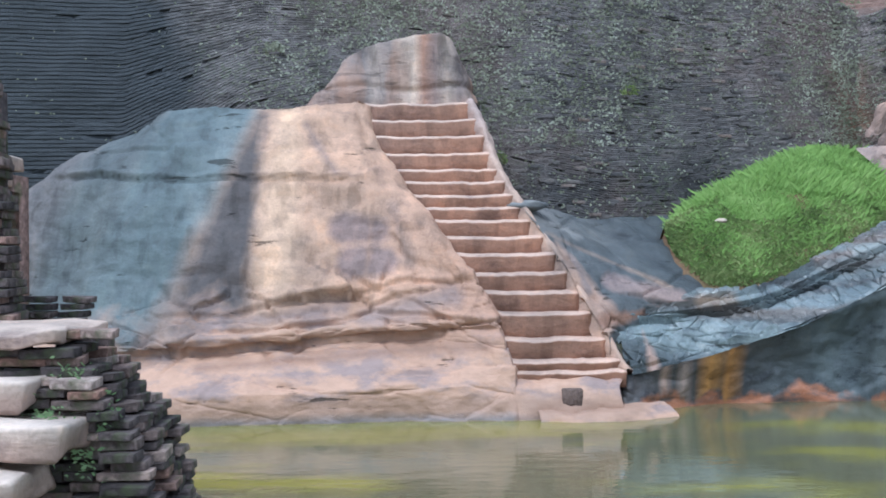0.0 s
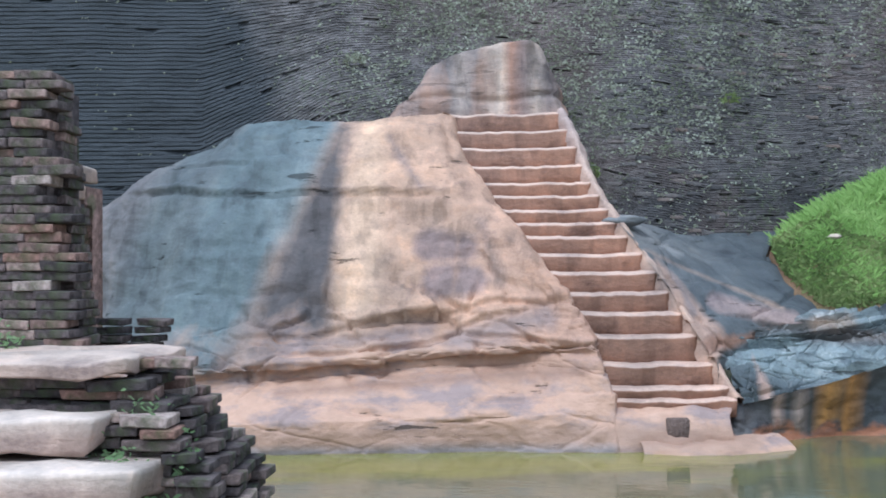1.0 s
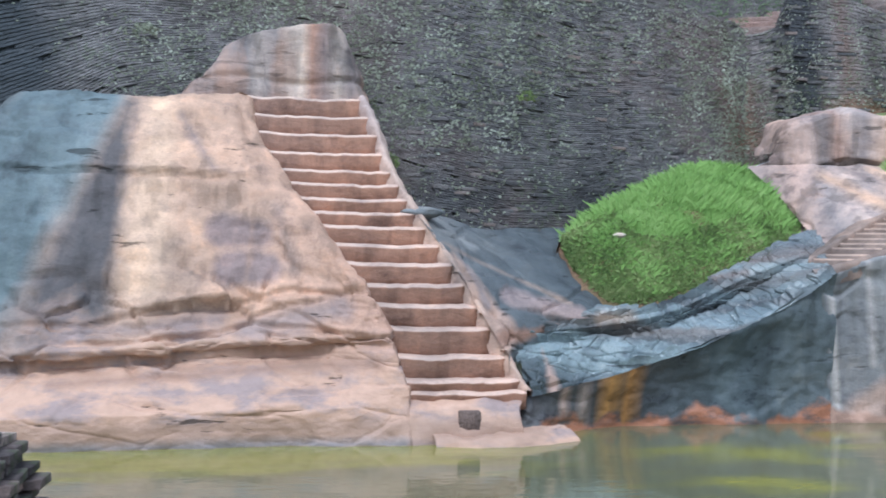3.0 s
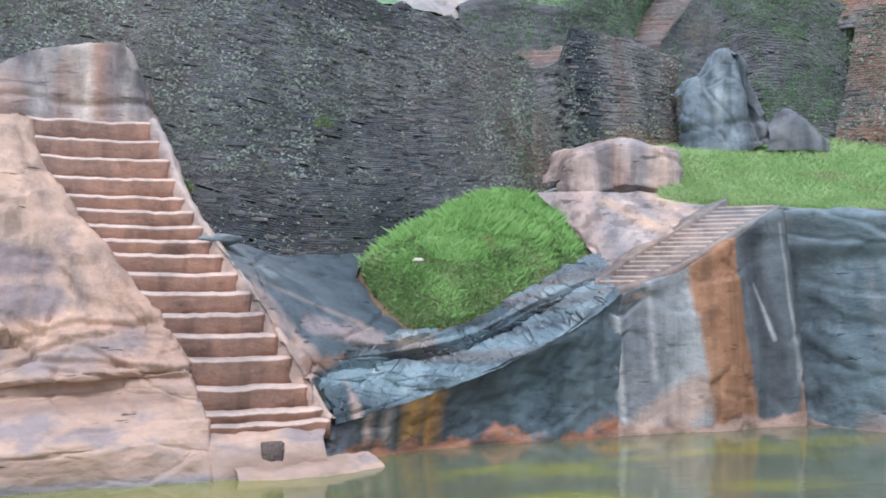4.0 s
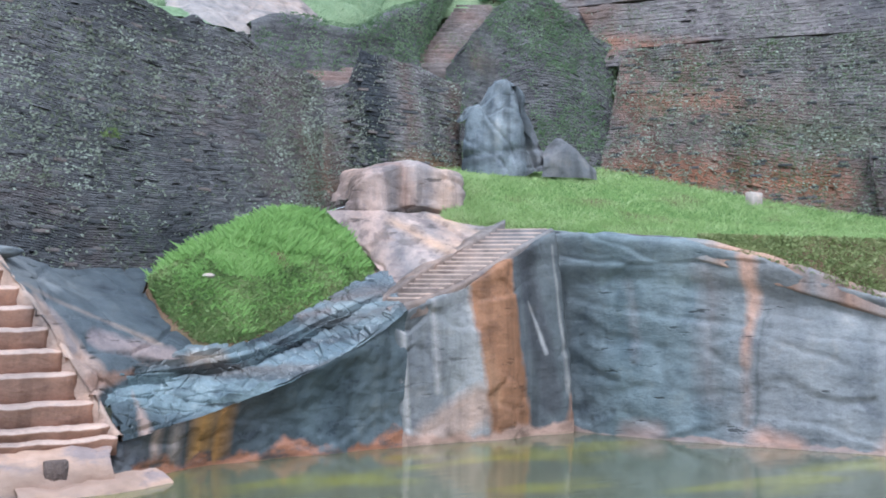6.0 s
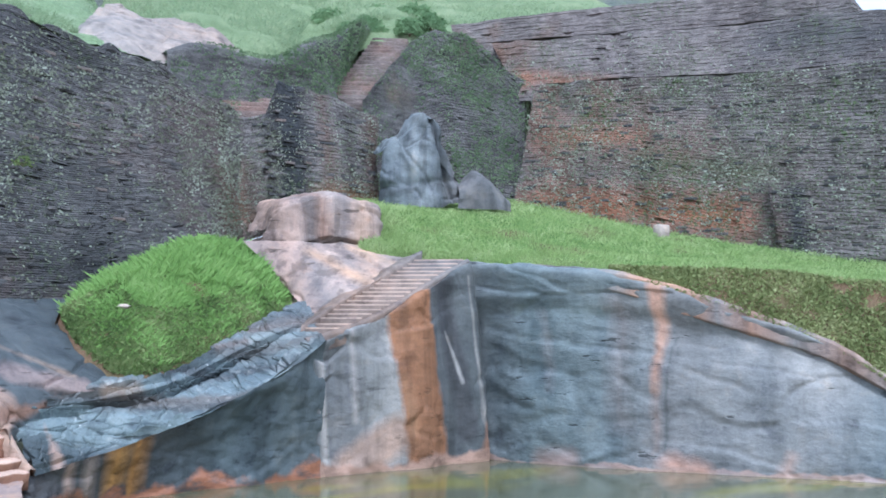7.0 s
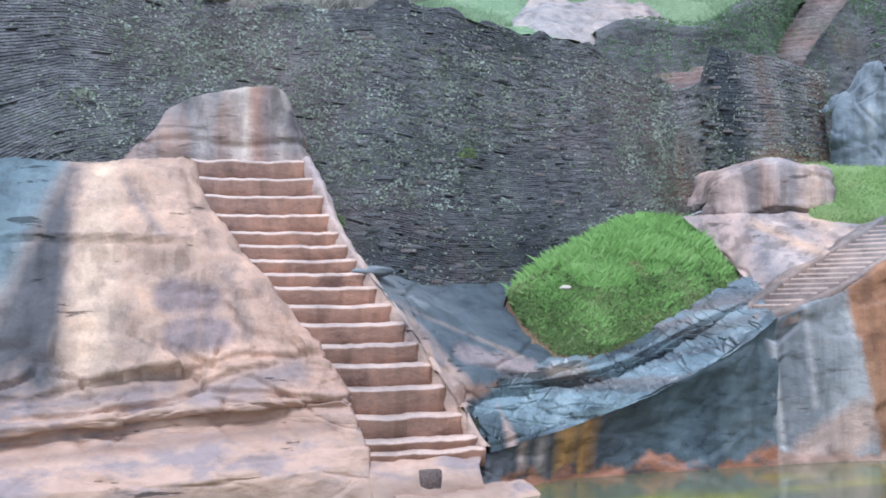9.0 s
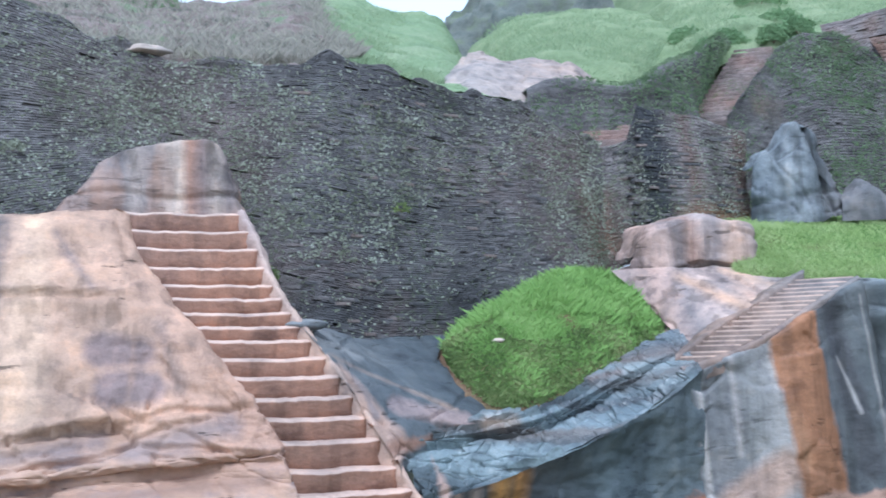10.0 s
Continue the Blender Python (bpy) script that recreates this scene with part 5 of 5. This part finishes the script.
def scatter(name, spots, mat, label, category, kind="stuff"):
    """Many small blades or leaves as one mesh. Each spot: place, size, kind of leaf, lean."""
    V, F = [], []
    for p, s, shape, lean in spots:
        a = random.random() * 6.283
        cx, sx = math.cos(a), math.sin(a)
        b = len(V)
        if shape == "blade":
            w, lx, ly = s * 0.009 + 0.0019, lean[0] * s, lean[1] * s
            V += [(p[0] - cx * w, p[1] - sx * w, p[2]), (p[0] + cx * w, p[1] + sx * w, p[2]), (p[0] + cx * w * 0.7 + lx * 0.4, p[1] + sx * w * 0.7 + ly * 0.4, p[2] + s * 0.6), (p[0] + lx, p[1] + ly, p[2] + s * 0.95)]
            F.append((b, b + 1, b + 2, b + 3))
        else:
            t = random.uniform(-0.7, 0.7)
            u = Vector((cx, sx * 0.5, t)).normalized() * s
            v = Vector((-sx * 0.4, -0.35, 1.0 - abs(t) * 0.5)).normalized() * s * 0.6
            q = Vector(p)
            V += [tuple(q - u), tuple(q - v * 0.8), tuple(q + u), tuple(q + v)]
            F.append((b, b + 1, b + 2, b + 3))
    me = bpy.data.meshes.new(name)
    me.from_pydata(V, [], F)
    me.materials.append(mat)
    return tagged(new(name, me), label, category, kind=kind)


def on_grid(G, u, v):
    x, y = u * (G.shape[0] - 1), v * (G.shape[1] - 1)
    i, j = min(int(x), G.shape[0] - 2), min(int(y), G.shape[1] - 2)
    a, b = x - i, y - j
    return (G[i, j] * (1 - a) + G[i + 1, j] * a) * (1 - b) + (G[i, j + 1] * (1 - a) + G[i + 1, j + 1] * a) * b


rnd = random.Random(5)


def lean():
    return (rnd.gauss(0.0, 0.5), rnd.gauss(-0.05, 0.4))


spots = []
for _ in range(170000):
    u, f = rnd.random(), min(1.0, 1.02 * math.sqrt(rnd.random()))
    p = on_grid(GG[:, :-1], u, f)
    if f > 0.86 and p[1] < 14.8 and rnd.random() < 0.7:
        continue
    tall = 0.035 + 0.06 * max(0, noise.noise(Vector((p[0] * 2.2, p[1] * 2.2, 0))) + 0.3) + 0.14 * rnd.random() ** 4 * (0.4 + 0.6 * (p[1] > 14.6))
    spots.append((p, tall * rnd.uniform(0.6, 1.3), "blade", lean()))
scatter("mound_grass", spots, M_BLADE, "bright green uneven long grass blades on the mound", "grass")
spots = []
for _ in range(15000):
    u = rnd.random()
    p = on_grid(GG[:, :-1], 0.5 + 0.49 * u, 1.02 - 0.45 * rnd.random() ** 1.7)
    spots.append((p + np.array([0, 0, rnd.uniform(-0.04, 0.12)]), rnd.uniform(0.014, 0.04), "leaf", None))
scatter("mound_weeds", spots, M_IVY, "small broad-leaved weeds round the mound's foot", "weeds")
spots = []
for _ in range(60000):
    p = on_grid(GL, rnd.random(), 0.17 + 0.83 * rnd.random() ** 1.2)
    spots.append((p, rnd.uniform(0.04, 0.10), "blade", lean()))
scatter("lawn_grass", spots, M_LAWN, "short pale green lawn grass", "grass")
spots = []
for _ in range(30000):
    p = on_grid(GI, rnd.random(), rnd.random() ** 0.85)
    if noise.noise(Vector(p) * 3.0) < -0.4 + rnd.gauss(0, 0.15):
        continue
    spots.append((p + np.array([-0.05, -0.04, 0.03]) * rnd.random(), rnd.uniform(0.016, 0.04), "leaf", None))
scatter("ivy_leaves", spots, M_BANKIVY, "dense small yellow-green ivy leaves on the bank", "ivy")


def wall_plants(name, G, count, label, cut, mat=M_LEAF, size=(0.012, 0.036), seed=0.0, push=0.04, out=(0.0, -1.0)):
    """Small leaves rooted on the ledges of the courses."""
    spots = []
    nv = G.shape[1] - 1
    while len(spots) < count:
        v = (3 * rnd.randrange(0, nv // 3) + 1.1) / nv if mat is M_LEAF else rnd.random()
        p = on_grid(G, rnd.random(), v)
        k = 0.6 * noise.noise(Vector((p[0] * 0.5 + seed, p[1] * 0.5, p[2] * 0.5))) + 0.6 * noise.noise(Vector((p[0] * 2.2 + seed, p[1] * 2.2, p[2] * 2.2)))
        if k < cut + rnd.gauss(0, 0.3) or (p[0] < -3.2 and p[2] < 6.3 and rnd.random() < 0.93):
            continue
        if G is G1 and (p[2] < 3.6 + 0.3 * p[0] * (p[0] > 3) or p[2] > 6.4 and p[0] > 1) and 0.6 < p[0] < 6 and rnd.random() < 0.75:
            continue
        for _ in range(rnd.choice((1, 1, 2, 3))):
            d = 0.012 + push * rnd.random()
            spots.append((p + np.array([rnd.gauss(0, 0.035) + out[0] * d, out[1] * d, 0.01 + rnd.gauss(0, 0.012)]), rnd.uniform(*size), "leaf", None))
    scatter(name, spots, mat, label, "plants")


wall_plants("west_wall_plants", G1, 22000, "small pale ferns and weeds in the dark wall's joints", -0.2)
wall_plants("corner_plants", G1B, 5000, "small weeds on the stepped brick corner", 0.0, size=(0.01, 0.032))
wall_plants("gable_ivy", G3, 17000, "ivy and ferns over the pointed brick end", 0.12, M_LEAFG, (0.012, 0.035))
wall_plants("east_wall_plants", G2, 24000, "small green and pale weeds on the red wall", -0.15, size=(0.014, 0.042), out=(-0.85, -0.5))
wall_plants("upper_wall_plants", G2B, 2000, "few weeds on the upper brick tiers", 0.0, size=(0.015, 0.045), out=(-0.85, -0.5))
HM = net([[(6.5, 20.5, 6.8), (7.2, 22.5, 8.2), (9.0, 28, 10.4), (10.5, 36, 13)], [(7.8, 20.2, 7.4), (8.2, 22.2, 9.0), (10.8, 29, 12.2), (12.6, 37, 15.6)], [(9.6, 20.8, 7.5), (9.8, 22.3, 9.0), (12.5, 28, 12.4), (15.6, 36, 16.0)], [(11.6, 22, 8.3), (12, 23.5, 9.8), (14.6, 27, 12), (18.4, 33.8, 15.4)]], 40, 40)
HW = net([[(2.9, 19, 7.8), (3.8, 27, 11.5), (6.2, 42.3, 18.5)], [(4.2, 19.5, 7.7), (5.8, 28, 11.2), (9.6, 41.8, 17.5)], [(6.0, 21, 8.1), (8.6, 30, 11.7), (11.6, 41.4, 16.9)]], 40, 30)
HE = net([[(12.8, 25.5, 10.2), (16.3, 32.5, 13.8)], [(14, 23.5, 10.8), (17, 30, 14.5)], [(16.5, 22.5, 10.9), (21, 28, 14.2)], [(19, 19, 10.8), (24, 23, 13)], [(20.5, 15.6, 10.1), (25, 18, 10.4)]], 40, 20)
spots = []
HD = net([[(-3, 17.5, 7.3), (-3, 22, 9.3), (-3, 32, 13.6)], [(1.6, 18, 7.4), (1.7, 22, 9.2), (2.2, 32, 13.5)], [(3.4, 20, 8.3), (3.8, 26, 11), (4.6, 32, 14)]], 40, 30)
for G, n in ((HM, 22000), (HW, 14000), (HE, 12000)):
    for _ in range(n):
        p = on_grid(G, rnd.random(), rnd.random() ** 1.5)
        spots.append((p, rnd.uniform(0.07, 0.2), "blade", lean()))
scatter("hill_grass", spots, M_HILLBLADE, "long pale grass over the hills", "grass")
spots = [(on_grid(HD, rnd.random(), rnd.random() ** 1.5), rnd.uniform(0.1, 0.32), "blade", lean()) for _ in range(9000)]
scatter("dry_scrub", spots, M_DRYBLADE, "thin dry brown scrub over the bare hillside", "scrub")
GBANK = net(bank, 80, 50)
wall_plants("bank_creeper", GBANK, 13000, "green creepers on the crumbled bank", 0.0, M_LEAFG, (0.012, 0.035))

# ---- near brick stair end with pale stone steps ----
def rough_block(sx, sy, sz, seed, bevel=0.012, amp=0.012):
    """A worn block of its size about its middle."""
    bm = bmesh.new()
    bmesh.ops.create_cube(bm, size=1, matrix=Matrix.Diagonal((sx, sy, sz, 1)))
    bmesh.ops.bevel(bm, geom=bm.edges[:], offset=bevel, segments=1, affect="EDGES")
    for v in bm.verts:
        v.co += Vector([amp * noise.noise(v.co * 9 + Vector((seed * 3.7, k * 5, 0))) for k in range(3)])
    return bm


def slab_mesh(sx, sy, sz, seed, amp=0.015):
    """A worn stone slab with broken edges."""
    bm = bmesh.new()
    bmesh.ops.create_cube(bm, size=1, matrix=Matrix.Diagonal((sx, sy, sz, 1)))
    bmesh.ops.subdivide_edges(bm, edges=bm.edges[:], cuts=9, use_grid_fill=True)
    for v in bm.verts:
        edge = max(abs(v.co.x) / sx, abs(v.co.y) / sy) > 0.48 and abs(v.co.z) / sz > 0.45
        v.co *= 0.985 if edge else 1.0
        v.co += Vector([amp * noise.noise(v.co * 5 + Vector((seed * 2.3, k * 7, 1))) for k in range(3)])
    return bm


BRICKS = []
for i in range(6):
    bm = rough_block(0.2, 0.16, 0.05, i, 0.005, 0.014)
    me = bpy.data.meshes.new("brick")
    bm.to_mesh(me)
    bm.free()
    me.materials.append(M_NEARBRICK)
    BRICKS.append(me)


def brick(e, x, y, z, long=1.0, turn=0.0, thick=1.0):
    ob = new("brick", BRICKS[rnd.randrange(6)])
    under(ob, e)
    ob.matrix_basis = pose(x, y, z, rnd.gauss(0, 0.8), rnd.gauss(0, 0.8), turn + rnd.gauss(0, 2.5)) @ Matrix.Diagonal((long, 1, thick, 1))


stair_end = empty("brick_stair_end", (-2.4, 5.5, -0.9), "broken dark brick end of a stair, mossy and overgrown", "brickwork")
core = bmesh.new()
bmesh.ops.create_cube(core, size=1, matrix=pose(-2.75, 5.5, 0.25) @ Matrix.Diagonal((1.9, 0.75, 2.3, 1)))
under(link("core", core, M_NEARBRICK), stair_end)
for x in (-1.78, -1.95):
    brick(stair_end, x, 5.35, 1.575, 0.9)
for c in range(30):
    z = 1.5 - c * 0.053
    edge = -1.3 - 0.36 * max(0, z + 0.034) ** 3 * 0.42 - rnd.uniform(0, 0.05)
    x, n = edge - 0.08, 0
    while x > -3.0 and n < 6:
        w = rnd.uniform(0.7, 1.5)
        brick(stair_end, x - 0.095 * (w - 1), 5.2 + 0.03 * n - (0.12 if c > 2 else 0) + rnd.gauss(0, 0.03), z + rnd.gauss(0, 0.006), w, 0, rnd.uniform(0.75, 1.15))
        x -= 0.2 * w + rnd.uniform(0.004, 0.02)
        n += 1
    for k in range(3):
        brick(stair_end, edge - 0.08 + rnd.gauss(0, 0.03), 5.38 + 0.19 * k, z + rnd.gauss(0, 0.006), rnd.uniform(0.8, 1.1), 90, rnd.uniform(0.8, 1.1))
for c in range(4):
    for k in range(2):
        brick(stair_end, -2.6 + 0.2 * k + 0.02 * c * k, 6.6, 1.56 + 0.05 * c, 0.85, 0, 0.8)
pier = empty("brick_pier", (-2.8, 6.0, 1.5), "dark weathered brick pier of thin uneven courses", "pier")
core = bmesh.new()
bmesh.ops.create_cube(core, size=1, matrix=pose(-2.94, 6.15, 1.2) @ Matrix.Diagonal((0.46, 0.4, 3.7, 1)))
under(link("core", core, M_NEARBRICK), pier)
for c in range(29):
    z = 1.63 + c * 0.052
    r = -2.52 - 0.17 * c / 29 - 0.02 * math.sin(c * 1.3) - rnd.uniform(0, 0.03)
    b = rnd.uniform(-0.08, 0.08)
    [brick(pier, r - 0.1 - 0.2 * k + b, 5.95 + rnd.gauss(0, 0.015), z, 1.0 + 0.12 * rnd.random()) for k in range(3)], brick(pier, r - 0.09, 6.14, z, 1.1, 90)
for x, y, z, sx, sy, sz, name, label in (
        (-2.85, 5.5, 1.575, 1.85, 0.95, 0.075, "stone_slab", "wide pale worn stone slab on dark bricks"),
        (-2.85, 5.05, 1.3, 1.75, 0.5, 0.15, "stone_step", "thick pale pinkish stone step with rounded edge"),
        (-2.65, 4.85, 1.11, 1.85, 0.5, 0.16, "stone_step", "thick pale pinkish stone step with rounded edge"),
        (-2.75, 4.68, 0.9, 1.75, 0.5, 0.15, "stone_step", "thick pale pinkish stone step with rounded edge")):
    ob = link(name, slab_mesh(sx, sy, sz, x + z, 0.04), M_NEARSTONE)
    ob.location = (x, y, z)
    tagged(ob, label, "step", "pale stone steps")
for i in range(9):
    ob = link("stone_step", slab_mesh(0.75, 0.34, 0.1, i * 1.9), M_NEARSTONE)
    ob.location = (-3.42, 5.85 + 0.17 * i, 1.68 + 0.125 * i)
    tagged(ob, "narrow stone stair tread beside the brick pier", "step", "stone treads beside the pier")
    bm = bmesh.new()
    bmesh.ops.create_cube(bm, size=1, matrix=pose(-3.42, 6.0 + 0.17 * i, 0.35 + 0.0625 * i) @ Matrix.Diagonal((0.72, 0.3, 2.5 + 0.125 * i, 1)))
    under(link("riser", bm, M_NEARBRICK), pier)
spots = []
for cx, cy, cz, n in ((-1.82, 5.12, 1.35, 90), (-1.9, 4.95, 1.15, 120), (-1.65, 5.08, 1.2, 90), (-2.0, 5.0, 1.05, 80), (-1.75, 5.05, 0.95, 90), (-2.85, 5.8, 1.66, 60)):
    for _ in range(n):
        spots.append(((cx + rnd.gauss(0, 0.05), cy - 0.03 + rnd.gauss(0, 0.04), cz + rnd.gauss(0, 0.05)), rnd.uniform(0.008, 0.024), "leaf", None))
scatter("stair_weeds", spots, M_BUSH, "small fresh green weeds in the brick joints", "weeds")

# ---- small things ----
def pebble(name, at, size, mat, label, seed=0.0, category="stone"):
    bm = bmesh.new()
    bmesh.ops.create_icosphere(bm, subdivisions=3, radius=1)
    for v in bm.verts:
        v.co = v.co * (1 + 0.35 * noise.noise(v.co * 1.3 + Vector((seed, 0, 0))))
        v.co = Vector((v.co.x * size[0], v.co.y * size[1], v.co.z * size[2]))
    ob = link(name, bm, mat)
    ob.location = at
    return tagged(ob, label, category)


pebble("stone", (4.05, 14.1, 2.415), (0.085, 0.07, 0.04), M_STONE, "small pale stone lying in the long grass", 2.0)
pebble("stone", (1.24, 13.5, 2.63), (0.27, 0.18, 0.07), M_KERB, "flat loose stone at the stair's open side", 4.0)
pebble("stone", (-0.72, 16.42, 7.02), (0.34, 0.2, 0.07), M_STONE, "pale flat stone on the crest of the dark wall", 7.0)
bm = rough_block(0.3, 0.2, 0.3, 3, 0.02)
ob = link("marker_stone", bm, M_STONE)
ob.location = (15.0, 13.75, 4.15)
tagged(ob, "small pale block of stone at the lawn's edge", "stone")


def bush(name, at, size, n, label, leafsize=(0.03, 0.07), mat=M_BUSH):
    spots = []
    e = empty(name, at, label, "bush")
    for _ in range(n):
        a, b = rnd.random() * 6.283, rnd.uniform(-0.3, 1)
        r = rnd.uniform(0.55, 1.0) * (1 + 0.35 * noise.noise(Vector((math.cos(a) * 2 + at[0], math.sin(a) * 2, b * 2))))
        h = math.sqrt(max(0, 1 - b * b))
        spots.append(((at[0] + size[0] * r * h * math.cos(a), at[1] + size[1] * r * h * math.sin(a), at[2] + size[2] * (0.3 + b * r)), rnd.uniform(*leafsize), "leaf", None))
    ob = scatter("foliage", spots, mat, "", "", "")
    under(ob, e)
    bm = bmesh.new()
    for k in range(5):
        a = k * 1.3 + at[0]
        tip = Vector((math.cos(a) * size[0] * 0.6, math.sin(a) * size[1] * 0.6, size[2] * 0.9))
        q = tip.to_track_quat("Z", "Y").to_matrix().to_4x4()
        bmesh.ops.create_cone(bm, segments=6, radius1=0.02 * size[2] + 0.002, radius2=0.006 * size[2], depth=tip.length, matrix=Matrix.Translation(Vector(at) + tip / 2) @ q)
    under(link("stem", bm, M_DRYBANK), e)
    return e


bush("wall_sprig", (3.05, 15.6, 4.45), (0.16, 0.08, 0.14), 90, "small bright green plant growing from the wall", (0.015, 0.035), M_IVY)
bush("wall_sprig", (0.95, 14.75, 3.3), (0.12, 0.08, 0.16), 110, "small green plant at the stair's edge", (0.015, 0.035), M_IVY)
bush("wall_sprig", (-2.55, 15.7, 5.2), (0.2, 0.1, 0.14), 120, "grey-green plant on the dark wall", (0.02, 0.045), M_LEAF)
for x, y, z, sx, sz, n in ((12.9, 22.3, 9.9, 0.6, 0.5, 900), (13.6, 22.4, 10.1, 0.7, 0.6, 1000), (14.3, 21.6, 10.1, 0.6, 0.5, 900), (14.9, 21.4, 10.3, 0.6, 0.5, 800), (15.4, 24.8, 11.4, 0.9, 0.6, 1300), (16.4, 24.2, 11.5, 0.9, 0.6, 1200), (14.2, 25.4, 11.2, 0.9, 0.6, 1200), (17.4, 26.5, 13.0, 1.3, 1.1, 1200)):
    bush("bush", (x, y, z - 0.15), (sx * 0.75, sx * 0.55, sz * 0.75), n * 2, "dense green bush at the brick stair's head", (0.025, 0.06))
for x, y, z, s in ((-4.3, 33, 12.9, 1.2), (-2.8, 33.2, 13.0, 1.3), (-1.4, 33, 13.0, 1.2), (-0.5, 33, 12.9, 0.9)):
    bush("small_tree", (x, y, z), (s * 0.9, s * 0.8, s * 1.5), 1500, "leafy green tree on the bare hill", (0.07, 0.16))
# dark brickwork added where the east wall has a shaded recess at its foot
niche = [(16.6, 12.1, 3.55, 16.75, 12.35, 5.2), (16.95, 12.4, 3.5, 17.2, 12.5, 5.25), (17.15, 11.5, 3.45, 17.35, 11.7, 5.0)]
tagged(link("niche_shade", grid_mesh(coursed(niche, 30, 0.1, seed=21.0)), M_WALL, smooth=False), "added dark brickwork in place of the shaded niche at the wall's foot", "wall", kind="structure")
# near stone edge on which the viewer stands
bm = slab_mesh(30, 12, 0.9, 2.0, 0.03)
ob = link("pool_edge", bm, M_STONE)
ob.location = (0, -4.4, 0.0)
tagged(ob, "pale stone edge of the pool", "pavement", kind="structure")

# ---- single bricks that stand proud of the old walls ----
ob_mat = Mat("proud_brick", 0.92, 0.15)
own = ob_mat.t.nodes.new("ShaderNodeObjectInfo").outputs["Random"]
pc = ob_mat.ramp(own, [(0.0, (0.075, 0.073, 0.075)), (0.5, (0.12, 0.113, 0.112)), (0.9, (0.17, 0.152, 0.146)), (1.0, (0.2, 0.155, 0.135))])
ob_mat.bump(ob_mat.noise(26, 5), 0.8, 0.03)
M_PROUD = ob_mat.done(ob_mat.mix(0.6, pc, ob_mat.ramp(ob_mat.noise(14, 6), [(0.35, grey(0.5)), (0.6, grey(1.2))]), "MULTIPLY"))
PROUD = []
for i in range(5):
    bm = rough_block(0.2 + 0.02 * i, 0.1, 0.05, i + 9, 0.006, 0.01)
    me = bpy.data.meshes.new("brick")
    bm.to_mesh(me)
    bm.free()
    me.materials.append(M_PROUD)
    PROUD.append(me)


def proud_bricks(owner, G, count, u0, u1, v0, v1):
    nu, nv = G.shape[:2]
    for _ in range(count):
        i, c = rnd.randrange(int(nu * u0), int(nu * u1) - 3), rnd.randrange(int(nv // 3 * v0), int(nv // 3 * v1))
        p, q = G[i, c * 3 + 1], G[i + 2, c * 3 + 1]
        o = new("brick", PROUD[rnd.randrange(5)])
        o.parent = owner
        m = (G[i, c * 3] + p) / 2
        n = np.array([q[1] - p[1], p[0] - q[0]])
        m[:2] -= n / np.linalg.norm(n) * 0.036
        o.matrix_basis = pose(m[0], m[1], m[2], 0, 0, math.degrees(math.atan2(q[1] - p[1], q[0] - p[0])))


proud_bricks(wall, G1, 280, 0.5, 0.86, 0.02, 0.9)
proud_bricks(wall_c, G1B, 90, 0.15, 0.8, 0.05, 0.95)
proud_bricks(wall_e, G2, 160, 0.02, 0.75, 0.05, 0.95)
